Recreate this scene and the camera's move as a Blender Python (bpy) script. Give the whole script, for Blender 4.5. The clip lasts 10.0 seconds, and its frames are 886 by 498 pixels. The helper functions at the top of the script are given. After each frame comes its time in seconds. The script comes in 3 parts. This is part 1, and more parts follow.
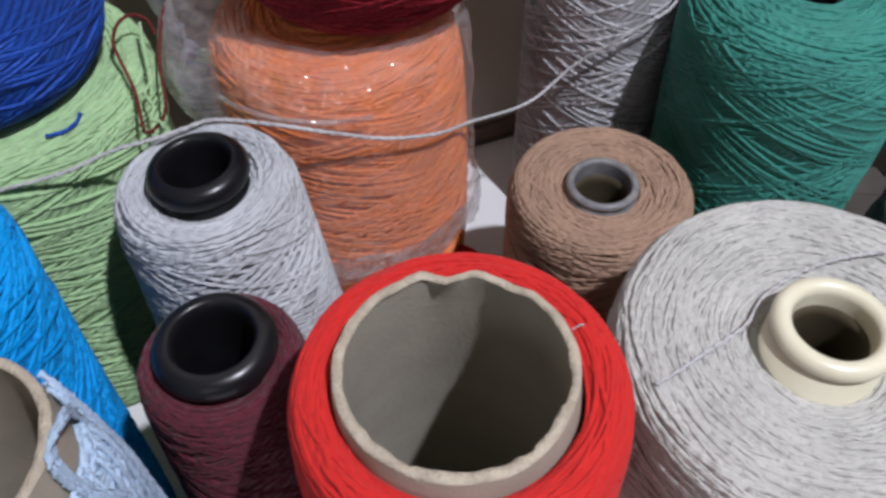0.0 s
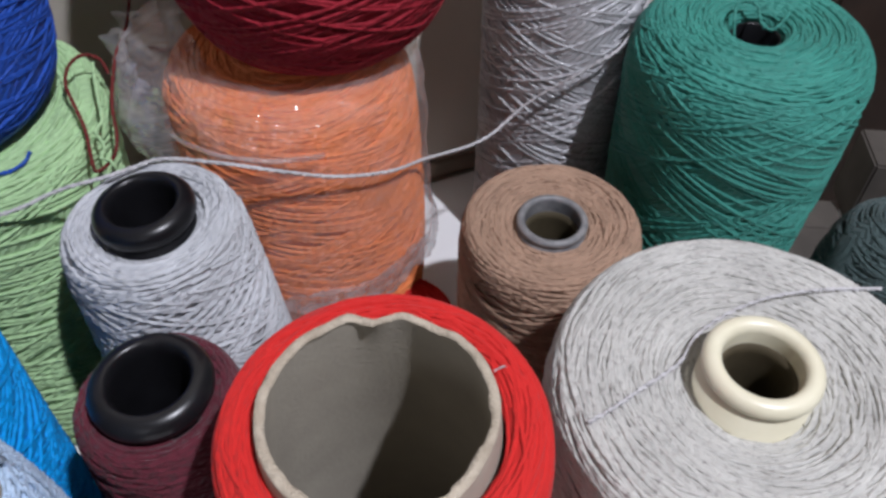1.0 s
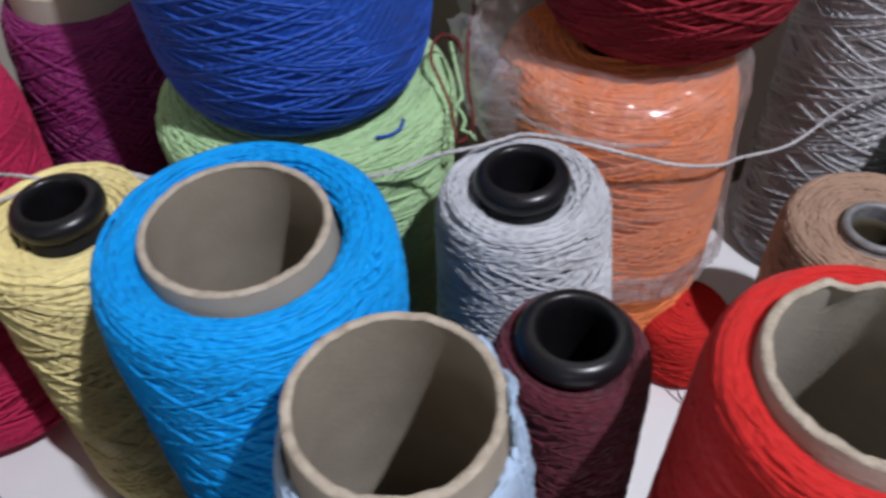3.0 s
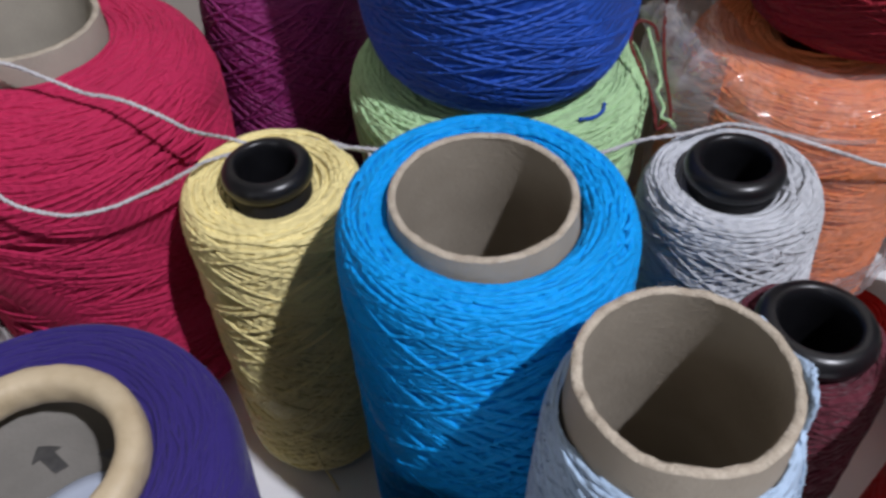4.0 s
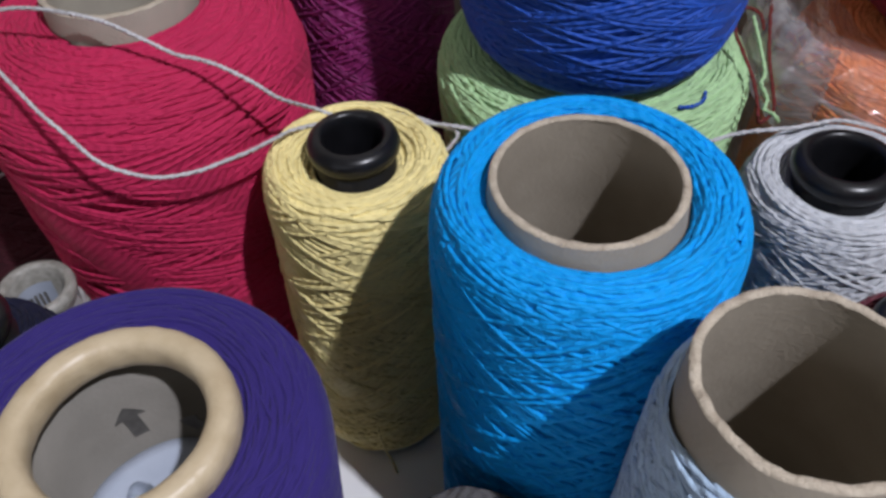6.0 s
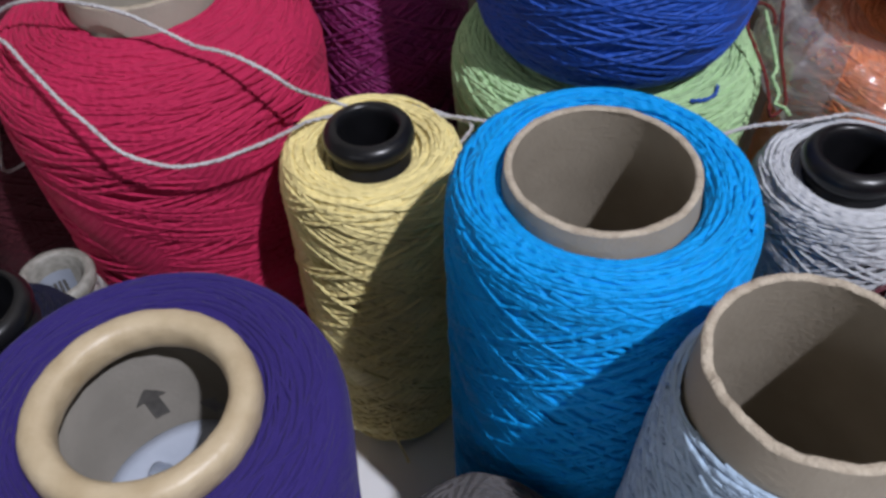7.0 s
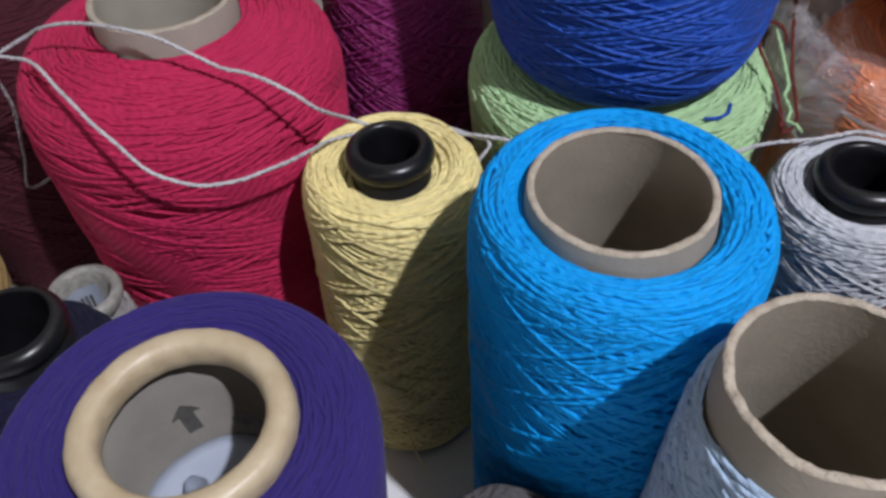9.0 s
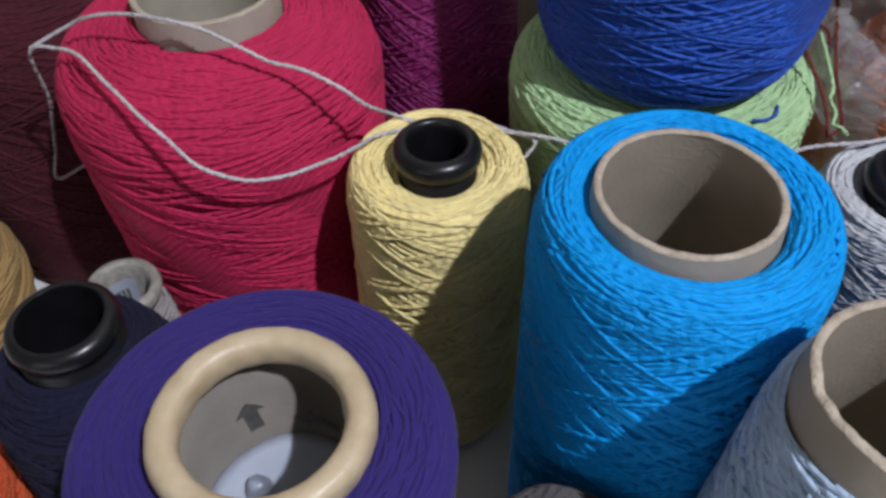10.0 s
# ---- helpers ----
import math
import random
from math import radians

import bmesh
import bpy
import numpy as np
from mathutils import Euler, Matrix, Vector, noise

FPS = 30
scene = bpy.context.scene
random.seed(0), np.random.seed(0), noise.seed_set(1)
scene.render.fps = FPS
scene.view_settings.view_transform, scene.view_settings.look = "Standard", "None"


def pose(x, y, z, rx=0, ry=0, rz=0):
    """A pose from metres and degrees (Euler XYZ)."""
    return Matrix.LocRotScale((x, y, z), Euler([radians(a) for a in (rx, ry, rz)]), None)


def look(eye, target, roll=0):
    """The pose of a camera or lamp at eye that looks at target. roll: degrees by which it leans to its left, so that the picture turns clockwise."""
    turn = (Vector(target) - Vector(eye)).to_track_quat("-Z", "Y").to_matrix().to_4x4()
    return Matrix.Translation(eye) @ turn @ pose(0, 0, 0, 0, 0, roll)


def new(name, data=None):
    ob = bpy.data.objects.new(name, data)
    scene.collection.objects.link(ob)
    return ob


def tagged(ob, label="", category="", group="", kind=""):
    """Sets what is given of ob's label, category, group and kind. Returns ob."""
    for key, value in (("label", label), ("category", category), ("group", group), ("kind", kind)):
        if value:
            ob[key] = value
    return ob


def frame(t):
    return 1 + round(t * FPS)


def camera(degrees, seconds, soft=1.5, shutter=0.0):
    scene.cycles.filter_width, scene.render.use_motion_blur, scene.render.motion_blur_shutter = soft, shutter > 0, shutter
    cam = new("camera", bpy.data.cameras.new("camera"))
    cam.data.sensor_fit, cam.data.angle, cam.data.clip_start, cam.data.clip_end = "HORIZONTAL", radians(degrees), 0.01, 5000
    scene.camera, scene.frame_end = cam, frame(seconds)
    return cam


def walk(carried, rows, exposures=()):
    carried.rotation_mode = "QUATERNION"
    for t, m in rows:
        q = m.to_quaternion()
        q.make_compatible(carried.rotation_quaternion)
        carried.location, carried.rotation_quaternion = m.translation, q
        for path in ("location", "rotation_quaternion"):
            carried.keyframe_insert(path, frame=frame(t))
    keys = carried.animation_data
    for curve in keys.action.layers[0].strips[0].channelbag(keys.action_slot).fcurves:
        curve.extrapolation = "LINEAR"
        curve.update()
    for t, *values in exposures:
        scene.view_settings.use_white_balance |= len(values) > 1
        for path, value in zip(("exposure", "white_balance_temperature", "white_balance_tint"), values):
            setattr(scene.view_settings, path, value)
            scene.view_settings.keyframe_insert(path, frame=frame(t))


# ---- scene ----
cam = camera(56.63, 10.0, soft=3.0, shutter=0.35)
ROWS = [
    (0.0, 0.0000, -0.0000, 0.4004, 40.04, 0.25, -0.30),
    (0.5, 0.0097, 0.0001, 0.4049, 41.12, -0.34, -0.86),
    (1.0, 0.0145, 0.0001, 0.4059, 41.99, -0.57, -1.10),
    (1.5, 0.0143, -0.0023, 0.4071, 42.55, -0.42, -0.41),
    (2.0, 0.0076, 0.0017, 0.4023, 42.61, -0.55, 1.78),
    (2.5, -0.0330, -0.0099, 0.4036, 42.85, 0.90, 4.82),
    (3.0, -0.0818, -0.0262, 0.4021, 43.71, 1.56, 7.68),
    (3.2, -0.0960, -0.0304, 0.4010, 43.97, 1.82, 9.07),
    (4.3, -0.1447, -0.0433, 0.3979, 43.56, 1.54, 13.89),
    (4.5, -0.1456, -0.0426, 0.3974, 43.53, 1.47, 14.47),
    (5.0, -0.1500, -0.0444, 0.3999, 43.60, 1.50, 15.60),
    (5.5, -0.1547, -0.0390, 0.3909, 43.10, 1.49, 16.65),
    (7.0, -0.1564, -0.0471, 0.3921, 42.84, 1.63, 18.13),
    (7.5, -0.1526, -0.0451, 0.3932, 42.74, 1.63, 18.11),
    (8.0, -0.1520, -0.0491, 0.3984, 42.56, 1.87, 18.01),
    (8.5, -0.1551, -0.0505, 0.4015, 42.81, 2.15, 17.90),
    (9.0, -0.1616, -0.0510, 0.4007, 43.22, 1.97, 18.18),
    (9.5, -0.1728, -0.0489, 0.4018, 43.32, 1.36, 18.39),
    (10.0, -0.1858, -0.0564, 0.4017, 42.74, 0.76, 18.05),
]
walk(cam, [(t, pose(x, y, z, rx, ry, rz)) for t, x, y, z, rx, ry, rz in ROWS], [(0.0, 0.0)])

# ---- light: one small ceiling lamp to the right, an added fill lamp behind the camera ----
world = bpy.data.worlds.new("world")
scene.world = world
world.use_nodes = True
world.node_tree.nodes["Background"].inputs[0].default_value = (0.55, 0.62, 0.75, 1)
world.node_tree.nodes["Background"].inputs[1].default_value = 0.35


def area_lamp(name, at, to, size, size_y, power, colour):
    data = bpy.data.lights.new(name, "AREA")
    data.shape, data.size, data.size_y, data.energy, data.color = "RECTANGLE", size, size_y, power, colour
    ob = new(name, data)
    ob.matrix_world = look(at, to)
    return ob


area_lamp("lamp_light", (0.452, -0.235, 1.450), (-0.08, 0.15, 0.1), 0.035, 0.035, 22.3, (0.90, 0.915, 1.03))
# Soft fill behind the camera, added to lift the shade; no window is built.
area_lamp("fill_light", (-0.6, -2.30, 0.95), (-0.2, 0.2, 0.1), 1.5, 1.2, 8.2, (0.90, 0.93, 1.03))


# ---- materials ----
def material(name):
    m = bpy.data.materials.new(name)
    m.use_nodes = True
    t = m.node_tree
    return m, t, t.nodes["Principled BSDF"], t.nodes.new, t.links.new


def ramp(node_new, link, source, a, b, lo=0.35, hi=0.65):
    r = node_new("ShaderNodeValToRGB")
    r.color_ramp.elements[0].position, r.color_ramp.elements[1].position = lo, hi
    r.color_ramp.elements[0].color, r.color_ramp.elements[1].color = (*a, 1), (*b, 1)
    link(source, r.inputs[0])
    return r.outputs[0]


def yarn_material(name, colour, rough=0.85, sheen=0.02, vary=0.16, flecks=None, gloss=0.25, fuzz=0.35):
    """Spun yarn: strand to strand variation, fibre fuzz, twist of the plies."""
    m, t, b, n, link = material(name)
    coord = n("ShaderNodeTexCoord")
    geo = n("ShaderNodeNewGeometry")
    big = n("ShaderNodeTexNoise")
    big.inputs["Scale"].default_value, big.inputs["Detail"].default_value = 38, 3
    fine = n("ShaderNodeTexNoise")
    fine.inputs["Scale"].default_value, fine.inputs["Detail"].default_value = 1400, 2
    link(coord.outputs["Object"], big.inputs["Vector"])
    link(coord.outputs["Object"], fine.inputs["Vector"])
    lo = tuple(c * (1 - vary * 0.9) for c in colour)
    hi = tuple(min(1, c * (1 + vary)) + 0.01 * vary for c in colour)
    c1 = ramp(n, link, big.outputs["Fac"], lo, hi, 0.25, 0.75)
    c2 = ramp(n, link, geo.outputs["Random Per Island"], tuple(1 - vary for _ in range(3)), (1, 1, 1), 0.0, 1.0)
    mul = n("ShaderNodeMix")
    mul.data_type, mul.blend_type = "RGBA", "MULTIPLY"
    mul.inputs[0].default_value = 1.0
    link(c1, mul.inputs[6])
    link(c2, mul.inputs[7])
    out = mul.outputs[2]
    if flecks:
        fl = n("ShaderNodeTexNoise")
        fl.inputs["Scale"].default_value, fl.inputs["Detail"].default_value = 520, 2
        link(coord.outputs["Object"], fl.inputs["Vector"])
        f = n("ShaderNodeMix")
        f.data_type = "RGBA"
        link(ramp(n, link, fl.outputs["Fac"], (0, 0, 0), (0.7, 0.7, 0.7), 0.58, 0.72), f.inputs[0])
        link(out, f.inputs[6])
        f.inputs[7].default_value = (*flecks, 1)
        out = f.outputs[2]
    link(out, b.inputs["Base Color"])
    b.inputs["Roughness"].default_value = rough
    b.inputs["Sheen Weight"].default_value = sheen
    b.inputs["Sheen Roughness"].default_value = 0.5
    b.inputs["Specular IOR Level"].default_value = gloss
    wave = n("ShaderNodeTexWave")
    wave.wave_type, wave.bands_direction = "BANDS", "DIAGONAL"
    wave.inputs["Scale"].default_value, wave.inputs["Distortion"].default_value = 0.5, 1.5
    link(coord.outputs["UV"], wave.inputs["Vector"])
    along = n("ShaderNodeMapping")
    along.inputs["Scale"].default_value = (0.22, 2.4, 1.0)
    link(coord.outputs["UV"], along.inputs["Vector"])
    streak = n("ShaderNodeTexNoise")
    streak.inputs["Scale"].default_value, streak.inputs["Detail"].default_value = 1.6, 3
    link(along.outputs[0], streak.inputs["Vector"])
    tone = n("ShaderNodeMix")
    tone.data_type, tone.blend_type = "RGBA", "MULTIPLY"
    tone.inputs[0].default_value = 1.0
    link(out, tone.inputs[6])
    link(ramp(n, link, streak.outputs["Fac"], tuple(max(0.2, 1 - 3.2 * vary) for _ in range(3)), (1, 1, 1), 0.29, 0.41), tone.inputs[7])
    link(tone.outputs[2], b.inputs["Base Color"])
    add = n("ShaderNodeMath")
    add.operation = "MULTIPLY_ADD"
    link(fine.outputs["Fac"], add.inputs[0])
    add.inputs[1].default_value = 1.2
    link(wave.outputs["Fac"], add.inputs[2])
    bump = n("ShaderNodeBump")
    more = n("ShaderNodeMath")
    more.operation = "MULTIPLY_ADD"
    link(streak.outputs["Fac"], more.inputs[0])
    more.inputs[1].default_value = 1.8
    link(add.outputs[0], more.inputs[2])
    bump.inputs["Strength"].default_value, bump.inputs["Distance"].default_value = min(1.0, fuzz + 0.25), 0.0006
    link(more.outputs[0], bump.inputs["Height"])
    link(bump.outputs[0], b.inputs["Normal"])
    return m


def plain_material(name, lo, hi, rough, scale=60, bump_scale=300, bump_strength=0.15, metal=0.0, spec=0.5, coat=0.0):
    m, t, b, n, link = material(name)
    coord = n("ShaderNodeTexCoord")
    a = n("ShaderNodeTexNoise")
    a.inputs["Scale"].default_value, a.inputs["Detail"].default_value = scale, 5
    c = n("ShaderNodeTexNoise")
    c.inputs["Scale"].default_value, c.inputs["Detail"].default_value = bump_scale, 4
    link(coord.outputs["Object"], a.inputs["Vector"])
    link(coord.outputs["Object"], c.inputs["Vector"])
    link(ramp(n, link, a.outputs["Fac"], lo, hi, 0.3, 0.7), b.inputs["Base Color"])
    b.inputs["Roughness"].default_value = rough
    b.inputs["Metallic"].default_value = metal
    b.inputs["Specular IOR Level"].default_value = spec
    b.inputs["Coat Weight"].default_value = coat
    bump = n("ShaderNodeBump")
    bump.inputs["Strength"].default_value, bump.inputs["Distance"].default_value = bump_strength, 0.001
    link(c.outputs["Fac"], bump.inputs["Height"])
    link(bump.outputs[0], b.inputs["Normal"])
    return m


CARD = plain_material("cardboard", (0.36, 0.325, 0.268), (0.43, 0.392, 0.322), 0.85, 45, 700, 0.25, spec=0.25)
CARD_BROWN = plain_material("brown_cardboard", (0.31, 0.270, 0.213), (0.38, 0.332, 0.265), 0.85, 45, 700, 0.25, spec=0.25)
CARD_EDGE = plain_material("cardboard_edge", (0.34, 0.285, 0.220), (0.50, 0.435, 0.345), 0.95, 220, 900, 0.9, spec=0.2)
PALE_CORE = plain_material("pale_core", (0.19, 0.18, 0.155), (0.36, 0.345, 0.31), 0.5, 260, 600, 0.5, spec=0.5)
BLACK = plain_material("black_plastic", (0.006, 0.006, 0.007), (0.010, 0.010, 0.012), 0.30, 90, 500, 0.04, spec=0.38)
CREAM = plain_material("cream_plastic", (0.66, 0.62, 0.46), (0.74, 0.70, 0.54), 0.35, 60, 400, 0.03)
TAN_PLASTIC = plain_material("tan_plastic", (0.40, 0.310, 0.190), (0.53, 0.435, 0.292), 0.42, 110, 420, 0.30)
GREY_PLASTIC = plain_material("grey_plastic", (0.10, 0.105, 0.115), (0.24, 0.235, 0.235), 0.45, 160, 500, 0.1)
TABLE = plain_material("white_laminate", (0.74, 0.74, 0.75), (0.80, 0.80, 0.80), 0.45, 14, 120, 0.03)
WALL = plain_material("cream_wall", (0.55, 0.505, 0.43), (0.63, 0.585, 0.505), 0.9, 9, 220, 0.25)
ROOM = plain_material("room_paint", (0.60, 0.58, 0.54), (0.66, 0.64, 0.60), 0.9, 3, 60, 0.1)
WOOD = plain_material("dark_wood", (0.020, 0.011, 0.008), (0.040, 0.022, 0.015), 0.5, 30, 160, 0.2)
WALL_SHADE = plain_material("brown_wall_shade", (0.15, 0.12, 0.09), (0.21, 0.17, 0.13), 0.7, 40, 300, 0.2)
KRAFT = plain_material("grey_board", (0.060, 0.052, 0.045), (0.095, 0.082, 0.070), 0.85, 40, 400, 0.2)
SLEEVE = plain_material("dark_sleeve", (0.045, 0.036, 0.020), (0.075, 0.060, 0.036), 0.7, 60, 400, 0.1, spec=0.2)
GREY_CARD = plain_material("grey_card", (0.17, 0.158, 0.138), (0.225, 0.208, 0.182), 0.85, 45, 700, 0.2, spec=0.2)
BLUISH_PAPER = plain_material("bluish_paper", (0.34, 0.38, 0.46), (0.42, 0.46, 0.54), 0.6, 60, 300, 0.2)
INK = plain_material("ink", (0.07, 0.066, 0.06), (0.14, 0.13, 0.12), 0.8, 200, 500, 0.1)


# ---- mesh helpers ----
def part(name, mesh, mat, parent, label=""):
    ob = new(name, mesh)
    if mat:
        mesh.materials.append(mat)
    if parent:
        ob.parent = parent
    if label:
        tagged(ob, label)
    return ob


def mesh_of(name, verts, quads, uvs=None, smooth=True):
    me = bpy.data.meshes.new(name)
    verts, quads = np.asarray(verts, np.float32), np.asarray(quads, np.int32)
    me.vertices.add(len(verts))
    me.vertices.foreach_set("co", verts.ravel())
    me.loops.add(quads.size)
    me.loops.foreach_set("vertex_index", quads.ravel())
    me.polygons.add(len(quads))
    me.polygons.foreach_set("loop_start", np.arange(0, quads.size, 4, dtype=np.int32))
    if uvs is not None:
        layer = me.uv_layers.new(name="UVMap")
        layer.data.foreach_set("uv", np.asarray(uvs, np.float32)[quads.ravel()].ravel())
    me.update(calc_edges=True)
    me.validate()
    me.polygons.foreach_set("use_smooth", np.full(len(quads), smooth))
    return me


def dense(profile, step=0.002):
    """A profile of (radius, height), resampled at even steps along its length, corners rounded."""
    p = np.array(profile, float)
    for _ in range(3):
        q = np.empty((2 * len(p), 2))
        q[0], q[-1] = p[0], p[-1]
        q[1:-1:2] = 0.75 * p[:-1] + 0.25 * p[1:]
        q[2:-1:2] = 0.25 * p[:-1] + 0.75 * p[1:]
        p = q
    s = np.concatenate([[0], np.cumsum(np.hypot(*np.diff(p, axis=0).T))])
    u = np.linspace(0, s[-1], max(4, int(s[-1] / step)))
    return np.stack([np.interp(u, s, p[:, 0]), np.interp(u, s, p[:, 1])], 1), s[-1]


def revolve(profile, segments=96, wobble=0.0, seed=0, closed=False):
    """Verts and quads of a turned surface; wobble: unevenness in metres."""
    p = np.asarray(profile, float)
    n = len(p)
    a = np.linspace(0, 2 * np.pi, segments, endpoint=False)
    r = np.repeat(p[:, 0][:, None], segments, 1)
    z = np.repeat(p[:, 1][:, None], segments, 1)
    if wobble:
        rng = np.random.RandomState(seed)
        for k in range(1, 7):
            ph, pv = rng.uniform(0, 6.28, 2)
            r = r + wobble * rng.uniform(-0.5, 0.5) * np.sin(k * a[None] + ph + pv * z * 40 / 3)
    v = np.stack([r * np.cos(a), r * np.sin(a), z], -1).reshape(-1, 3)
    i, j = np.meshgrid(np.arange(n if closed else n - 1), np.arange(segments), indexing="ij")
    i2, j2 = (i + 1) % n, (j + 1) % segments
    q = np.stack([i * segments + j, i * segments + j2, i2 * segments + j2, i2 * segments + j], -1).reshape(-1, 4)
    return v, q


def tube_along(paths, radius, sides=6):
    """Verts, quads and uvs of round strands along paths of points."""
    vs, qs, us, base = [], [], [], 0
    for path in paths:
        p = np.asarray(path, float)
        t = np.gradient(p, axis=0)
        t /= np.linalg.norm(t, axis=1)[:, None] + 1e-12
        ref = np.where(np.abs(t[:, 2:3]) > 0.9, [[1.0, 0, 0]], [[0, 0, 1.0]])
        x = np.cross(t, ref)
        x /= np.linalg.norm(x, axis=1)[:, None] + 1e-12
        y = np.cross(t, x)
        a = np.linspace(0, 2 * np.pi, sides, endpoint=False)
        ring = p[:, None] + radius * (np.cos(a)[None, :, None] * x[:, None] + np.sin(a)[None, :, None] * y[:, None])
        n = len(p)
        run = np.concatenate([[0], np.cumsum(np.linalg.norm(np.diff(p, axis=0), axis=1))]) / 0.004
        vs.append(ring.reshape(-1, 3))
        us.append(np.stack([np.repeat(run, sides), np.tile(np.arange(sides) / sides, n)], 1))
        i, j = np.meshgrid(np.arange(n - 1), np.arange(sides), indexing="ij")
        j2 = (j + 1) % sides
        qs.append(base + np.stack([i * sides + j, (i + 1) * sides + j, (i + 1) * sides + j2, i * sides + j2], -1).reshape(-1, 4))
        base += n * sides
    return np.concatenate(vs), np.concatenate(qs), np.concatenate(us)


def smooth_path(points, step=0.002):
    """A soft curve through the points (Catmull-Rom)."""
    p = np.array(points, float)
    p = np.concatenate([[2 * p[0] - p[1]], p, [2 * p[-1] - p[-2]]])
    out = []
    for k in range(1, len(p) - 2):
        n = max(2, int(np.linalg.norm(p[k + 1] - p[k]) / step))
        u = np.linspace(0, 1, n, endpoint=False)[:, None]
        a, b, c, d = p[k - 1:k + 3]
        out.append(0.5 * (2 * b + (c - a) * u + (2 * a - 5 * b + 4 * c - d) * u ** 2 + (3 * b - a - 3 * c + d) * u ** 3))
    return np.concatenate(out + [p[-2:-1]])


def winding(profile, rng, strand=0.0018, cover=1.3, turns=1.3, top=1.6, shoulder=0.0, wobble=0.0012, relief=0.8, sink=0.30, lip=0.0):
    """The yarn of a cross-wound package: a turned body and the strands that lie on it.
    cover, top: how often the side and the top face are covered with strands; shoulder: height where the top face begins."""
    p, length = dense(profile)
    n = len(p)
    tang = np.gradient(p, axis=0)
    tang /= np.linalg.norm(tang, axis=1)[:, None] + 1e-12
    normal = np.stack([tang[:, 1], -tang[:, 0]], 1)
    body_v, body_q = revolve(p - normal * strand * sink, 96, wobble, rng.randint(9999))
    edge = int(np.argmax(p[:, 1] > shoulder))
    turn = np.linspace(0, 1, 97)[:96] * 2 * np.pi
    turn = np.minimum(turn, 2 * np.pi - turn)
    body_u = np.stack([np.outer(p[:, 0], turn).ravel() / 0.004, np.repeat(np.arange(n) * length / n / 0.004, 96) + np.tile(turn * 0.9, n)], 1)
    vs, qs, us, base = [body_v], [body_q], [body_u], len(body_v)
    half = np.radians([-35, 25, 90, 155, 215])
    step = length / n

    def lay(v, theta, height, radius):
        nonlocal base
        f = np.clip(v, 0, n - 1)
        idx = np.arange(n)
        r, z = np.interp(f, idx, p[:, 0]), np.interp(f, idx, p[:, 1])
        nr, nz = np.interp(f, idx, normal[:, 0]), np.interp(f, idx, normal[:, 1])
        r, z = r + nr * height, z + nz * height
        c = np.stack([r * np.cos(theta), r * np.sin(theta), z], 1)
        up = np.stack([nr * np.cos(theta), nr * np.sin(theta), nz], 1)
        t = np.gradient(c, axis=0)
        t /= np.linalg.norm(t, axis=1)[:, None] + 1e-12
        side = np.cross(t, up)
        ring = c[:, None] + radius * (np.cos(half)[None, :, None] * side[:, None] + np.sin(half)[None, :, None] * up[:, None])
        m, k = len(c), len(half)
        run = np.concatenate([[0], np.cumsum(np.linalg.norm(np.diff(c, axis=0), axis=1))]) / 0.004
        vs.append(ring.reshape(-1, 3))
        us.append(np.stack([np.repeat(run, k), np.tile(np.arange(k) / 6, m)], 1))
        i, j = np.meshgrid(np.arange(m - 1), np.arange(k - 1), indexing="ij")
        qs.append(base + np.stack([i * k + j, i * k + j + 1, (i + 1) * k + j + 1, (i + 1) * k + j], -1).reshape(-1, 4))
        base += m * k

    mean_r = p[:edge, 0].mean()
    run = np.hypot(turns * 2 * np.pi * mean_r, edge * step)
    passes = int(cover * 2 * np.pi * mean_r * edge * step / (run * strand))
    for k in range(passes):
        way = 1 if k % 2 else -1
        tn = turns * rng.uniform(0.7, 1.35)
        m = max(20, int(np.hypot(tn * 2 * np.pi * mean_r, edge * step) / 0.005))
        s = np.linspace(0, 1, m)
        ease = 0.75 * s + 0.25 * (1 - np.cos(np.pi * s)) / 2
        lo, hi = rng.uniform(0, 0.03) * n, edge + rng.uniform(-2.5, 1.5)
        v = lo + (hi - lo) * ease
        theta = rng.uniform(0, 6.28) + way * 2 * np.pi * tn * s + 0.03 * np.sin(s * rng.uniform(5, 20) + rng.uniform(0, 6))
        h = strand * relief * (rng.uniform(-0.35, 0.40) + 0.12 * np.sin(s * rng.uniform(6, 30) + rng.uniform(0, 6)))
        lay(v, theta, h, strand * rng.uniform(0.42, 0.58))
    last = edge + int(np.argmax(p[edge:, 0] <= max(lip, p[-1, 0] + 0.0006))) + 1
    first = max(1, edge - 3)
    need = top * 2 * np.pi * (p[first:last, 0] * step).sum()
    while need > 0:
        v0 = rng.uniform(first, last - 1)
        rr = np.interp(v0, np.arange(n), p[:, 0])
        if rng.uniform() > rr / p[edge, 0]:
            continue
        v1 = np.clip(v0 + rng.normal(0, 1.5), first, last - 1)
        span = min(2.2, rng.uniform(0.012, 0.042) / rr)
        m = max(6, int(span * rr / 0.0028))
        s = np.linspace(0, 1, m)
        theta = rng.uniform(0, 6.28) + rng.choice([-1, 1]) * span * s
        h = strand * (0.55 * relief * rng.uniform(-0.4, 0.3) - 0.7 * (2 * s - 1) ** 6)
        lay(v0 + (v1 - v0) * s, theta, h, strand * rng.uniform(0.42, 0.58))
        need -= span * rr * strand
    body = mesh_of("yarn", vs[0], qs[0], us[0])
    return body, mesh_of("outer_yarn_layer", np.concatenate(vs[1:]), np.concatenate(qs[1:]) - len(body_v), np.concatenate(us[1:]))


